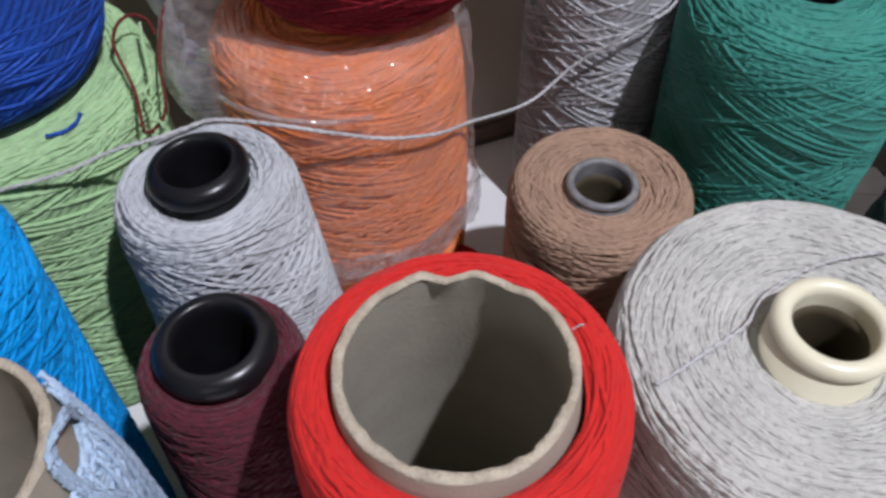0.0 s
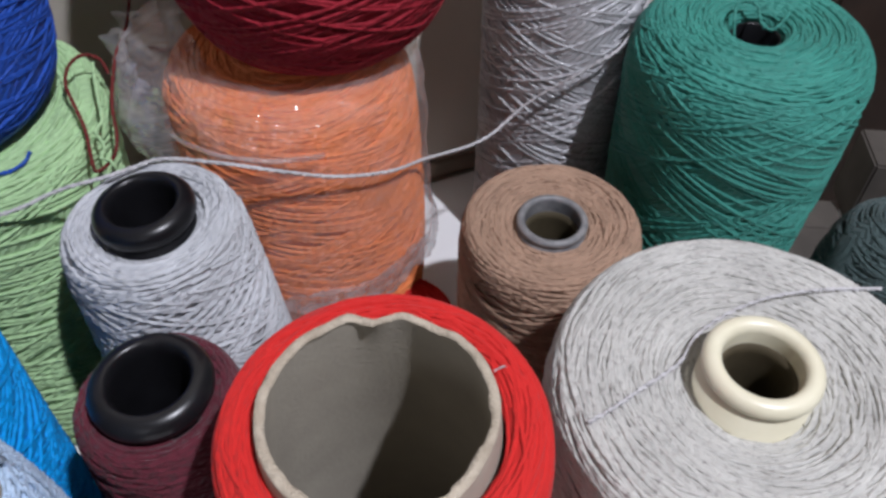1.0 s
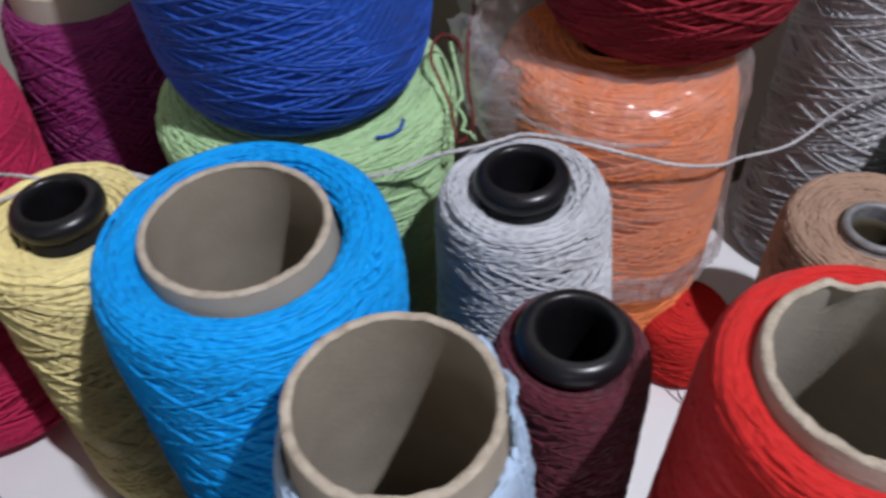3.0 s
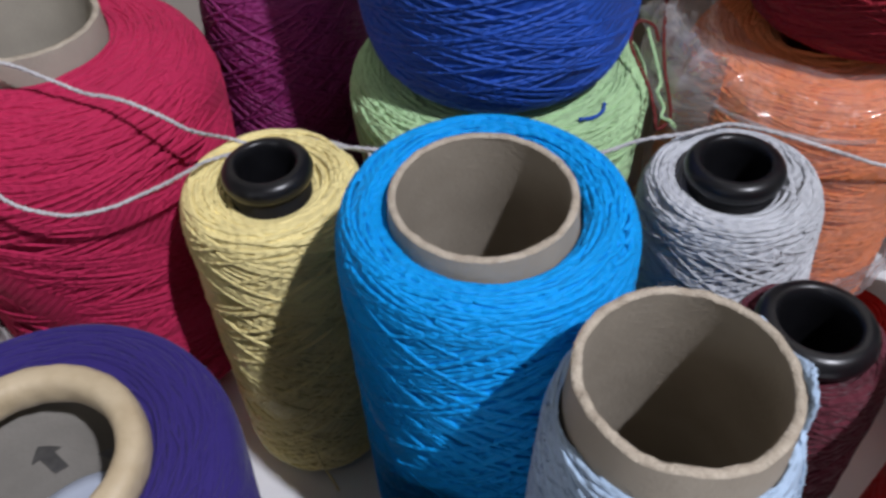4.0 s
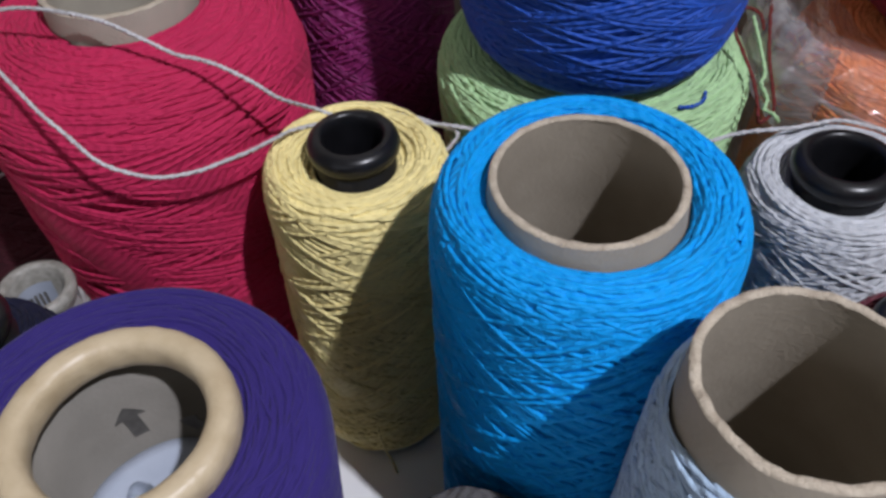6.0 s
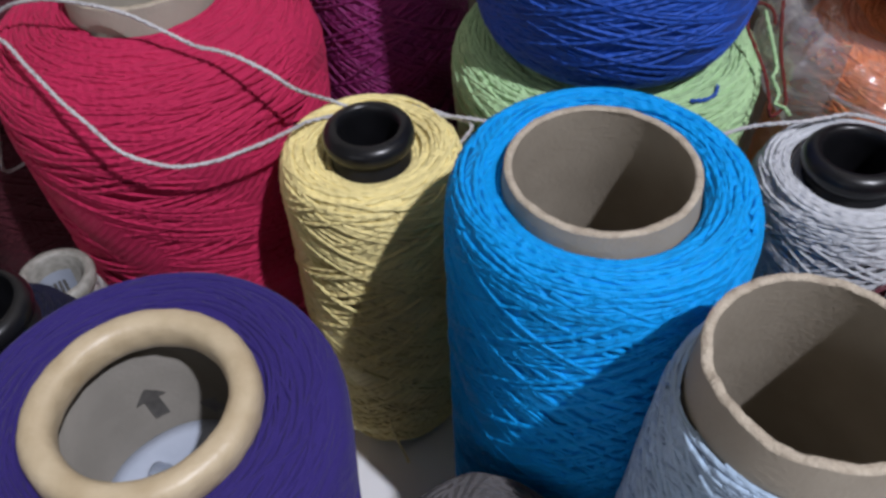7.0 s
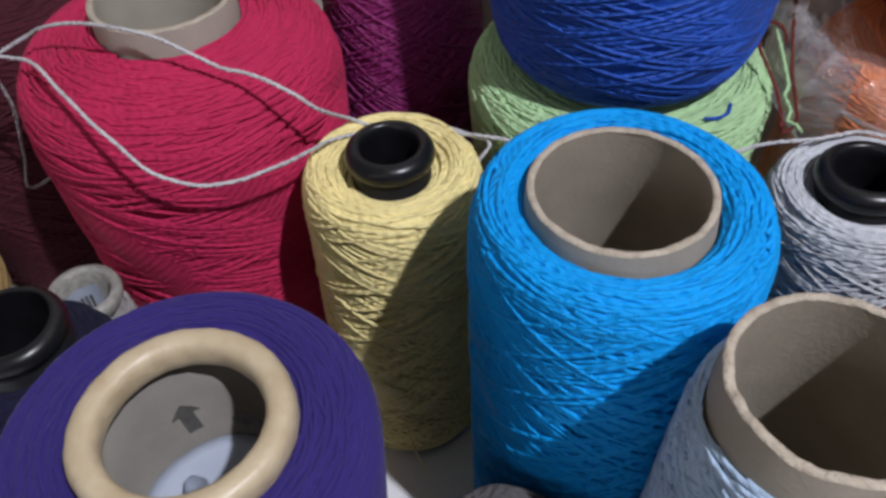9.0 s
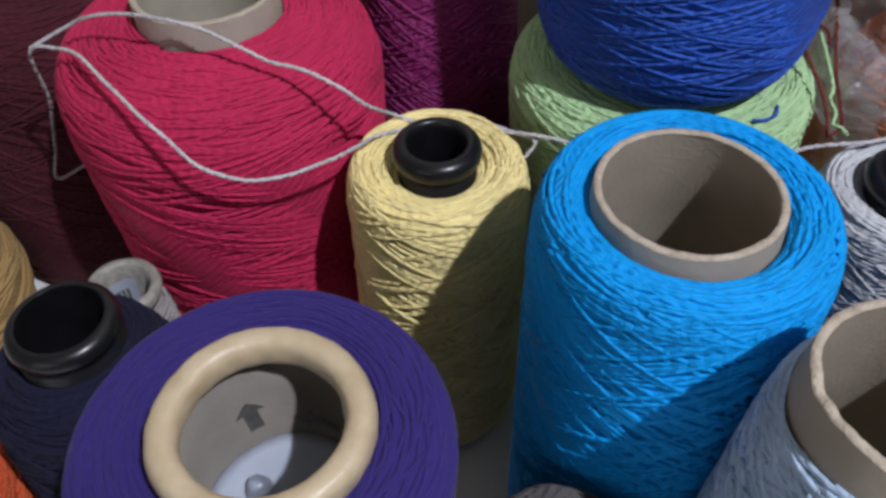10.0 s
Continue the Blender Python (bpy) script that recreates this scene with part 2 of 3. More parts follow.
def ring_core(parent, name, mat, outer, hole, top, fat, neck, label="", low=0.0, bore=None):
    """A moulded nose: a fat rounded ring on a neck, hollow down to the base."""
    a = np.radians(np.linspace(-80, 90, 9))
    pr = [(neck, low), (neck, top - 2.2 * fat)]
    pr += [(outer - fat + fat * np.cos(x), top - fat + fat * np.sin(x)) for x in a]
    b = np.radians(np.linspace(90, 180, 7))
    inner = outer - fat - hole
    pr += [(outer - fat + inner * np.cos(x), top - fat + fat * np.sin(x)) for x in b[1:]]
    pr += [(hole - 0.0005, top - 0.03), (hole - 0.0008, low + 0.001)]
    v, q = revolve(pr, 64, closed=True)
    made = part(name, mesh_of(name, v, q), mat, parent, label)
    if bore:
        v, q = revolve([(hole - 0.0016, low + 0.001), (hole - 0.0014, top - 0.012), (hole - 0.0009, top - 0.0085), (hole + 0.0006, top - 0.0085)], 64)
        part("bore", mesh_of("bore", v, q[:, ::-1]), bore, made, "dark brown inner sleeve")
    return made


def card_tube(parent, radius, top, wall, ragged=0.0004, notch=None, seed=0, taper=0.0, label="worn cardboard tube with a frayed rim", mat=None, fray=0.0003, dents=None):
    """A cardboard tube, a little wider towards its foot; its cut rim is a part of its own."""
    rng = np.random.RandomState(seed)
    seg = 144
    a = np.linspace(0, 2 * np.pi, seg, endpoint=False)
    dz = sum(rng.uniform(-1, 1) * ragged * np.sin(k * a + rng.uniform(0, 6.28)) for k in (2, 3, 5, 7, 11, 17, 23))
    if notch:
        for ang, width, depth in notch:
            d = (a - np.radians(ang) + np.pi) % (2 * np.pi) - np.pi
            dz = dz - depth * np.exp(-(d / np.radians(width)) ** 2)
    inside = radius - wall
    rough = rng.normal(0, 1, seg)
    rough = (rough + np.roll(rough, 1) + 0.5 * np.roll(rough, 2) + 0.5 * np.roll(rough, -1)) / 1.6
    slow = rng.normal(0, 1, seg)
    for _ in range(12):
        slow = (slow + np.roll(slow, 1) + np.roll(slow, -1)) / 2.2
    frayed = fray * (0.30 * rough + 0.45 * np.clip(slow, -1.5, 1.5))
    dz = dz + 0.15 * fray * rough

    push = np.zeros(seg)
    for ang, width, depth in dents or ():
        d = (a - np.radians(ang) + np.pi) % (2 * np.pi) - np.pi
        push = push + depth * np.exp(-(d / np.radians(width)) ** 2)

    def sheet(pr, drop):
        v, q = revolve(pr, seg)
        v = v.reshape(len(pr), seg, 3)
        for k in range(len(pr)):
            v[k, :, 2] += dz * drop[k]
            fade = math.exp(-max(0.0, top - pr[k][1]) / 0.007)
            v[k, :, :2] *= (1 - push * fade / radius)[:, None]
        return v.reshape(-1, 3), q

    down = [0.0006, 0.003, 0.006, 0.010, 0.015, 0.022, 0.035, 0.06, 0.10]
    wide = [taper * (x - 0.0006) for x in down]
    drops = [math.exp(-x / 0.03) for x in down] + [0]
    v, q = sheet(([(inside + w, top - x) for w, x in zip(wide, down)] + [(inside + wide[-1], 0.0)])[::-1], drops[::-1])
    v2, q2 = sheet([(radius + w, top - x) for w, x in zip(wide, down)] + [(radius + wide[-1], 0.0)], drops)
    me = mesh_of("tube_wall", np.concatenate([v, v2]), np.concatenate([q[:, ::-1], q2[:, ::-1] + len(v)]))
    tube = part("cardboard_tube", me, mat or CARD, parent, label)
    mid = (radius + inside) / 2
    v, q = sheet([(inside, top - 0.0006), (inside + 0.0003, top - 0.0001), (mid, top), (radius - 0.0003, top - 0.0001), (radius, top - 0.0006)], [1] * 5)
    v = v.reshape(5, seg, 3)
    for k, share in enumerate((0.6, 1.0, 0.35)):
        v[k, :, :2] *= (1 - share * (frayed + fray) / radius)[:, None]
    v[0, :, 2] -= 0.4 * np.abs(frayed)
    v = v.reshape(-1, 3)
    part("rim", mesh_of("rim", v, q[:, ::-1]), CARD_EDGE, tube, "pale frayed cut edge")
    return tube


def package(kind, label, at, lean=(0, 0), category="yarn cone"):
    ob = new(kind)
    ob.matrix_world = pose(at[0], at[1], at[2] if len(at) > 2 else 0.0, lean[0], lean[1], 0)
    return tagged(ob, label, category, "cones of yarn on the table")


def yarn(parent, mat, profile, seed, **kw):
    body, outer = winding(profile, np.random.RandomState(seed), **kw)
    wound = part("yarn", body, mat, parent)
    tagged(part("outer_yarn_layer", outer, mat, wound), kind="stuff")
    return wound


def box(parent, name, mat, x0, x1, y0, y1, z0, z1, bevel=0.002, label=""):
    bm = bmesh.new()
    bmesh.ops.create_cube(bm, size=1)
    for v in bm.verts:
        v.co = ((x0 + x1) / 2 + v.co.x * (x1 - x0), (y0 + y1) / 2 + v.co.y * (y1 - y0), (z0 + z1) / 2 + v.co.z * (z1 - z0))
    if bevel:
        bmesh.ops.bevel(bm, geom=bm.edges[:], offset=bevel, segments=2, affect="EDGES")
    me = bpy.data.meshes.new(name)
    bm.to_mesh(me)
    bm.free()
    return part(name, me, mat, parent, label)


# ---- the room ----
tagged(box(None, "floor", ROOM, -2.4, 2.4, -2.4, 2.4, -0.80, -0.75, 0), "plain pale room floor", "floor", kind="structure")
tagged(box(None, "ceiling", ROOM, -2.4, 2.4, -2.4, 2.4, 1.75, 1.80, 0), "plain pale ceiling", "ceiling", kind="structure")
tagged(box(None, "wall_west", ROOM, -2.45, -2.4, -2.4, 2.4, -0.75, 1.75, 0), "plain pale wall", "wall", kind="structure")
tagged(box(None, "wall_east", ROOM, 2.4, 2.45, -2.4, 2.4, -0.75, 1.75, 0), "plain pale wall", "wall", kind="structure")
tagged(box(None, "wall_south", ROOM, -2.4, 2.4, -2.45, -2.4, -0.75, 1.75, 0), "plain pale wall", "wall", kind="structure")
back = box(None, "wall_north", WALL, -2.4, -0.06, 0.405, 0.455, -0.75, 1.75, 0)
tagged(back, "cream painted wall behind the table", "wall", kind="structure")
side = box(None, "wall_northeast", WALL, 0.0, 2.9, 0.0, 0.05, -0.75, 1.75, 0)
side.matrix_world = pose(-0.060, 0.4050, 0, 0, 0, 22)
tagged(side, "cream painted wall running off at an angle", "wall", kind="structure")

# Shade along the wall's foot, put in as a thin brown strip.
strip = box(None, "trim", WALL_SHADE, 0.004, 0.20, -0.0050, -0.0005, 0.0005, 0.0145, 0.001)
strip.matrix_world = side.matrix_world
tagged(strip, "narrow brown strip imitating the shade where the wall meets the table", "trim", kind="structure")

table = tagged(new("table"), "white laminate table top crowded with yarn cones", "table")
table.matrix_world = pose(0, 0, -0.75)
bm = bmesh.new()
outline = [(-1.0, -0.45), (0.62, -0.45), (0.62, 0.402), (0.13, 0.402), (0.13, 0.4765), (-0.06, 0.4000), (-1.0, 0.4000)]
face = bm.faces.new([bm.verts.new((x, y, 0.725)) for x, y in outline])
raised = bmesh.ops.extrude_face_region(bm, geom=[face])
bmesh.ops.translate(bm, vec=(0, 0, 0.025), verts=[e for e in raised["geom"] if isinstance(e, bmesh.types.BMVert)])
bmesh.ops.recalc_face_normals(bm, faces=bm.faces[:])
bmesh.ops.bevel(bm, geom=[e for e in bm.edges if e.calc_length() > 0.05], offset=0.0025, segments=2, affect="EDGES")
me = bpy.data.meshes.new("tabletop")
bm.to_mesh(me)
bm.free()
part("tabletop", me, TABLE, table)
for x in (-0.95, 0.57):
    for y in (-0.40, 0.38):
        box(table, "leg", TABLE, x - 0.025, x + 0.025, y - 0.025, y + 0.025, 0.0, 0.725, 0.002)

# ---- yarn colours ----
Y_RED = yarn_material("red_yarn", (0.55, 0.019, 0.017), sheen=0.06, vary=0.05, fuzz=0.15)
Y_BLUE = yarn_material("sky_blue_yarn", (0.0, 0.31, 0.77), rough=0.6, gloss=0.18, vary=0.10)
Y_YELLOW = yarn_material("yellow_yarn", (0.90, 0.76, 0.34), rough=0.55, gloss=0.40, vary=0.12)
Y_GREY = yarn_material("grey_yarn", (0.54, 0.555, 0.58), vary=0.16)
Y_WHITE = yarn_material("ecru_yarn", (0.515, 0.508, 0.478), vary=0.13, flecks=(0.30, 0.28, 0.27))
Y_PURPLE = yarn_material("purple_yarn", (0.027, 0.0160, 0.135), sheen=0.06, vary=0.03, fuzz=0.05)
Y_PALE = yarn_material("pale_blue_yarn", (0.42, 0.55, 0.71))
Y_MAROON = yarn_material("maroon_yarn", (0.105, 0.014, 0.026), sheen=0.12, fuzz=0.6)
Y_BROWN = yarn_material("brown_yarn", (0.385, 0.250, 0.175), vary=0.14)
Y_TEAL = yarn_material("teal_yarn", (0.042, 0.255, 0.205), rough=0.6, gloss=0.35)
Y_SILVER = yarn_material("silver_yarn", (0.46, 0.46, 0.48), rough=0.28, gloss=1.0, vary=0.30)
Y_ORANGE = yarn_material("orange_yarn", (0.90, 0.275, 0.095), vary=0.08)
Y_CRIMSON = yarn_material("crimson_yarn", (0.27, 0.010, 0.022), rough=0.7)
Y_LIME = yarn_material("lime_yarn", (0.43, 0.64, 0.345), vary=0.12)
Y_ROYAL = yarn_material("royal_blue_yarn", (0.010, 0.075, 0.43), rough=0.6, gloss=0.4)
Y_PINK = yarn_material("pink_yarn", (0.50, 0.019, 0.085), rough=0.75, vary=0.085)
Y_MAGENTA = yarn_material("magenta_yarn", (0.23, 0.014, 0.125), rough=0.6, gloss=0.4)
Y_WINE = yarn_material("wine_yarn", (0.065, 0.009, 0.017))
Y_MIDNIGHT = yarn_material("midnight_yarn", (0.006, 0.007, 0.027))
Y_TAN = yarn_material("tan_yarn", (0.42, 0.28, 0.11))
Y_CORAL = yarn_material("coral_yarn", (0.55, 0.09, 0.03))
Y_SMOKE = yarn_material("smoke_yarn", (0.105, 0.098, 0.10), sheen=0.12, fuzz=0.7)
Y_GREEN = yarn_material("slate_green_yarn", (0.07, 0.105, 0.105), sheen=0.12, fuzz=0.6)
Y_LACE = yarn_material("lace_yarn", (0.40, 0.38, 0.37), vary=0.25, flecks=(0.25, 0.23, 0.22))

# ---- the cones ----
c = package("yarn_cone", "bright red matte yarn on a wide cardboard tube", (0.003, 0.1008))
wound = yarn(c, Y_RED, [(0.0380, 0.012), (0.042, 0.012), (0.0440, 0.05), (0.0430, 0.14), (0.0416, 0.21), (0.0412, 0.222), (0.0406, 0.2285), (0.0388, 0.2333), (0.0350, 0.2345), (0.0325, 0.2338), (0.0304, 0.2325), (0.0292, 0.2300)], 1, strand=0.0013, cover=0.9, top=2.0, turns=2.2, shoulder=0.226, wobble=0.0005, relief=0.35, sink=0.08)
card_tube(c, 0.0288, 0.2392, 0.0022, 0.00022, [(102, 4, 0.0011), (94, 4, 0.0004), (86, 4, 0.0010), (70, 6, 0.0007), (300, 9, 0.0008)], 3, fray=0.0005, taper=0.095, dents=[(94, 7, 0.0026), (104, 5, -0.0006), (60, 14, 0.0006), (330, 20, 0.0008)])
wound.location = (0.0010, -0.0004, 0.0)

c = package("yarn_cone", "sky blue glossy yarn on a wide cardboard tube", (-0.173, 0.1414))
wound = yarn(c, Y_BLUE, [(0.0380, 0.004), (0.045, 0.004), (0.0470, 0.02), (0.0475, 0.10), (0.0480, 0.185), (0.0480, 0.207), (0.0470, 0.2175), (0.0440, 0.2240), (0.0400, 0.2255), (0.0350, 0.2243), (0.0325, 0.2215), (0.0308, 0.2190)], 2, strand=0.0017, cover=1.5, turns=1.25, top=2.0, shoulder=0.216, relief=0.85, sink=0.2)
wound.location = (0.0011, 0.0006, 0.0)
card_tube(c, 0.0294, 0.2287, 0.0024, 0.00012, None, 5, mat=CARD_BROWN, fray=0.00025, taper=0.095)

c = package("yarn_cone", "pale yellow glossy yarn on a black plastic cone", (-0.271, 0.1877))
yarn(c, Y_YELLOW, [(0.026, 0.003), (0.036, 0.003), (0.0385, 0.012), (0.0385, 0.08), (0.0380, 0.14), (0.0380, 0.160), (0.0374, 0.169), (0.0355, 0.1750), (0.0320, 0.1768), (0.0240, 0.1748), (0.0168, 0.1695)], 3, strand=0.0017, cover=1.4, turns=1.4, shoulder=0.168, relief=0.9)
ring_core(c, "plastic_cone", BLACK, 0.0188, 0.0115, 0.1868, 0.0052, 0.0165, "glossy black moulded nose")

c = package("yarn_cone", "light grey yarn on a black plastic cone", (-0.0793, 0.2154), (0, -3))
yarn(c, Y_GREY, [(0.028, 0.003), (0.042, 0.003), (0.0435, 0.012), (0.0405, 0.08), (0.0365, 0.14), (0.0348, 0.168), (0.0338, 0.178), (0.0315, 0.1845), (0.0275, 0.1860), (0.0220, 0.1850), (0.0170, 0.1800)], 4, strand=0.0014, cover=1.5, turns=1.5, shoulder=0.176)
ring_core(c, "plastic_cone", BLACK, 0.0190, 0.0119, 0.1945, 0.0050, 0.0170, "glossy black moulded nose")

c = package("yarn_cone", "wide flat cone of flecked off-white yarn on a cream plastic core", (0.1177, 0.1406))
yarn(c, Y_WHITE, [(0.03, 0.003), (0.056, 0.003), (0.060, 0.02), (0.062, 0.08), (0.0640, 0.14), (0.0645, 0.165), (0.0640, 0.177), (0.0620, 0.1850), (0.0570, 0.1880), (0.0400, 0.1868), (0.0240, 0.1838), (0.0182, 0.1805)], 5, strand=0.0014, cover=1.0, top=2.6, turns=1.6, shoulder=0.178, relief=0.7, sink=0.2)
ring_core(c, "plastic_core", CREAM, 0.0187, 0.0124, 0.1982, 0.0034, 0.0183, "smooth cream plastic core", bore=SLEEVE)

c = package("yarn_cone", "deep purple yarn on a tube with a thick tan rim", (-0.2652, 0.0321))
wound = yarn(c, Y_PURPLE, [(0.029, 0.004), (0.041, 0.004), (0.0440, 0.02), (0.0465, 0.12), (0.0494, 0.180), (0.0508, 0.203), (0.0502, 0.2105), (0.0470, 0.2150), (0.0420, 0.2160), (0.0340, 0.2160), (0.0275, 0.2140)], 6, strand=0.0013, cover=0.9, top=2.0, turns=2.0, shoulder=0.208, wobble=0.0005, relief=0.28, sink=0.06)
wound.location = (-0.0018, 0.0, 0.0)
purple = c

c = package("yarn_cone", "thin layer of pale blue yarn on a wide cardboard tube", (-0.1123, 0.0794))
yarn(c, Y_PALE, [(0.0338, 0.004), (0.0355, 0.004), (0.0368, 0.02), (0.0360, 0.09), (0.0346, 0.15), (0.0328, 0.195), (0.0318, 0.211), (0.0308, 0.2185), (0.0298, 0.2215), (0.0288, 0.2225)], 7, strand=0.0016, turns=1.5, shoulder=0.214)
card_tube(c, 0.0271, 0.2375, 0.0025, 0.00016, [(250, 10, 0.0014), (310, 12, 0.0016), (200, 8, 0.0010), (225, 5, -0.0005)], 9, mat=CARD_BROWN, fray=0.00025, taper=0.06)

c = package("yarn_cone", "dark maroon fuzzy yarn on a black plastic cone", (-0.0676, 0.1352))
yarn(c, Y_MAROON, [(0.018, 0.003), (0.0275, 0.003), (0.029, 0.012), (0.0278, 0.08), (0.0264, 0.15), (0.0256, 0.178), (0.0250, 0.186), (0.0230, 0.1910), (0.0200, 0.1918), (0.0160, 0.1890)], 8, strand=0.0012, cover=0.9, turns=2.0, shoulder=0.185, wobble=0.0005, relief=0.5, sink=0.15)
ring_core(c, "plastic_cone", BLACK, 0.0186, 0.0115, 0.2008, 0.0050, 0.0160, "glossy black moulded nose")

c = package("yarn_cone", "short cone of tan brown yarn on a grey plastic core", (0.0726, 0.262))
yarn(c, Y_BROWN, [(0.02, 0.003), (0.038, 0.003), (0.040, 0.012), (0.0412, 0.06), (0.0418, 0.110), (0.0418, 0.122), (0.0408, 0.1300), (0.0380, 0.1338), (0.0330, 0.1335), (0.0240, 0.1310), (0.0160, 0.1290)], 9, strand=0.0016, top=2.4, turns=1.5, shoulder=0.124, relief=0.8)
ring_core(c, "plastic_core", GREY_PLASTIC, 0.0166, 0.0128, 0.1355, 0.0020, 0.0164, "worn grey plastic core", bore=SLEEVE)

c = package("yarn_cone", "teal green glossy yarn wound to a plump cone", (0.170, 0.330))
yarn(c, Y_TEAL, [(0.02, 0.003), (0.046, 0.003), (0.050, 0.015), (0.0535, 0.08), (0.0560, 0.14), (0.0565, 0.170), (0.0550, 0.182), (0.0500, 0.1905), (0.0400, 0.1935), (0.0220, 0.1935), (0.0140, 0.1910), (0.0118, 0.184), (0.0112, 0.12)], 10, strand=0.0016, relief=0.85, top=2.0, cover=1.5, turns=1.15, shoulder=0.180, lip=0.0142)

# Black core, added so that the lit teal hollow turns dark.
v, q = revolve([(0.0108, 0.100), (0.0108, 0.1868), (0.0113, 0.1876), (0.0118, 0.1868), (0.0118, 0.100)], 48, closed=True)
part("plastic_core", mesh_of("plastic_core", v, q), BLACK, c, "black core deep in the hollow, added to darken it")

c = package("yarn_cone", "silver grey glossy yarn wound to a tall cone", (0.0893, 0.3907))
yarn(c, Y_SILVER, [(0.02, 0.003), (0.040, 0.003), (0.0420, 0.015), (0.0415, 0.10), (0.0425, 0.20), (0.0415, 0.235), (0.034, 0.243), (0.012, 0.245)], 11, strand=0.0018, relief=1.1, cover=1.7, sink=0.2, top=0.8, turns=2.4, shoulder=0.236)

orange = package("yarn_cone", "orange yarn cone wrapped in a clear plastic bag", (-0.0500, 0.3224))
yarn(orange, Y_ORANGE, [(0.02, 0.003), (0.056, 0.003), (0.061, 0.015), (0.0636, 0.08), (0.0606, 0.145), (0.0583, 0.168), (0.0545, 0.181), (0.0470, 0.187), (0.020, 0.189)], 12, strand=0.0015, relief=0.65, sink=0.2, turns=1.9, top=1.2, shoulder=0.174)

c = package("yarn_cone", "dark crimson yarn cone resting on the bagged orange cone", (-0.0335, 0.3340, 0.191))
yarn(c, Y_CRIMSON, [(0.015, 0.001), (0.040, 0.002), (0.0510, 0.010), (0.0605, 0.028), (0.0655, 0.050), (0.0675, 0.075), (0.0670, 0.13), (0.060, 0.150), (0.02, 0.156)], 13, strand=0.0018, relief=0.75, sink=0.2, cover=1.3, top=0.8, turns=1.5, shoulder=0.145)

c = package("yarn_cone", "pale lime green yarn wound to a wide cone", (-0.1923, 0.2777))
yarn(c, Y_LIME, [(0.02, 0.003), (0.057, 0.003), (0.060, 0.012), (0.0625, 0.08), (0.0660, 0.14), (0.0685, 0.168), (0.0680, 0.179), (0.0640, 0.186), (0.0560, 0.1875), (0.040, 0.187), (0.020, 0.187)], 14, strand=0.0017, turns=1.7, top=1.8, shoulder=0.178)

c = package("yarn_cone", "royal blue glossy yarn cone stacked on the lime cone", (-0.1925, 0.2763, 0.188))
yarn(c, Y_ROYAL, [(0.015, 0.001), (0.043, 0.0015), (0.0525, 0.008), (0.0580, 0.023), (0.0605, 0.05), (0.0612, 0.09), (0.0605, 0.14), (0.054, 0.155), (0.02, 0.160)], 15, strand=0.0015, relief=0.5, sink=0.15, cover=1.5, top=0.8, turns=2.0, shoulder=0.150)

c = package("yarn_cone", "hot pink yarn wound wide on a cardboard tube", (-0.3870, 0.2195))
yarn(c, Y_PINK, [(0.033, 0.010), (0.058, 0.011), (0.0635, 0.018), (0.0660, 0.035), (0.0685, 0.080), (0.0725, 0.140), (0.0740, 0.172), (0.0725, 0.186), (0.0680, 0.196), (0.0590, 0.2030), (0.0470, 0.2070), (0.0330, 0.2080)], 16, strand=0.0018, cover=1.4, turns=1.9, top=1.6, shoulder=0.188, relief=0.6, sink=0.15)
card_tube(c, 0.0318, 0.2200, 0.0028, 0.0001, None, 11, fray=0.0002, label="smooth cream cardboard tube")

c = package("yarn_cone", "magenta glossy yarn on a cardboard tube", (-0.313, 0.315))
yarn(c, Y_MAGENTA, [(0.031, 0.004), (0.043, 0.004), (0.0455, 0.02), (0.0450, 0.10), (0.0420, 0.17), (0.0385, 0.198), (0.0350, 0.203), (0.0318, 0.204)], 17, strand=0.0017, turns=1.3, shoulder=0.198, relief=0.6, sink=0.15)
card_tube(c, 0.0315, 0.2160, 0.0028, 0.0001, None, 12, fray=0.0002, label="smooth cream cardboard tube")

# purple cone's core: thick tan ring over a printed board tube
a = np.radians(np.linspace(-90, 270, 25))[:-1]
v, q = revolve([(0.0250 + 0.0042 * np.sign(np.cos(x)) * abs(np.cos(x)) ** 0.8, 0.2185 + 0.0055 * np.sign(np.sin(x)) * abs(np.sin(x)) ** 0.8) for x in a], 160, 0.0005, 6, closed=True)
ring_noise = [0.00025 * noise.noise(Vector(p) * 260) for p in v]
v = v * (1 + np.array(ring_noise)[:, None] / 0.025 * [1, 1, 0])
part("rim_ring", mesh_of("rim_ring", v, q), TAN_PLASTIC, purple, "glossy tan rolled rim")
v, q = revolve([(0.0262, 0.0), (0.0262, 0.216), (0.0280, 0.216), (0.0280, 0.0)], 96, closed=True)
core = part("board_tube", mesh_of("board_tube", v, q), GREY_CARD, purple, "greyish board tube printed with arrows")


def inner_print(name, rows, azimuth, height, radius, turn=0.0):
    """A printed mark on the inside of a tube: rows of (height, half width) in metres, turned by some degrees."""
    cols = np.linspace(-1, 1, 7)
    co, si = math.cos(math.radians(turn)), math.sin(math.radians(turn))
    verts = []
    for y, w in rows:
        for x in cols * w:
            a, b = x * co - y * si, x * si + y * co
            ang = math.radians(azimuth) - a / radius
            verts.append((radius * math.cos(ang), radius * math.sin(ang), height + b))
    quads = [(i * 7 + j, i * 7 + j + 1, (i + 1) * 7 + j + 1, (i + 1) * 7 + j) for i in range(len(rows) - 1) for j in range(6)]
    return part(name, mesh_of(name, verts, quads), INK, core, "faded black printed mark")


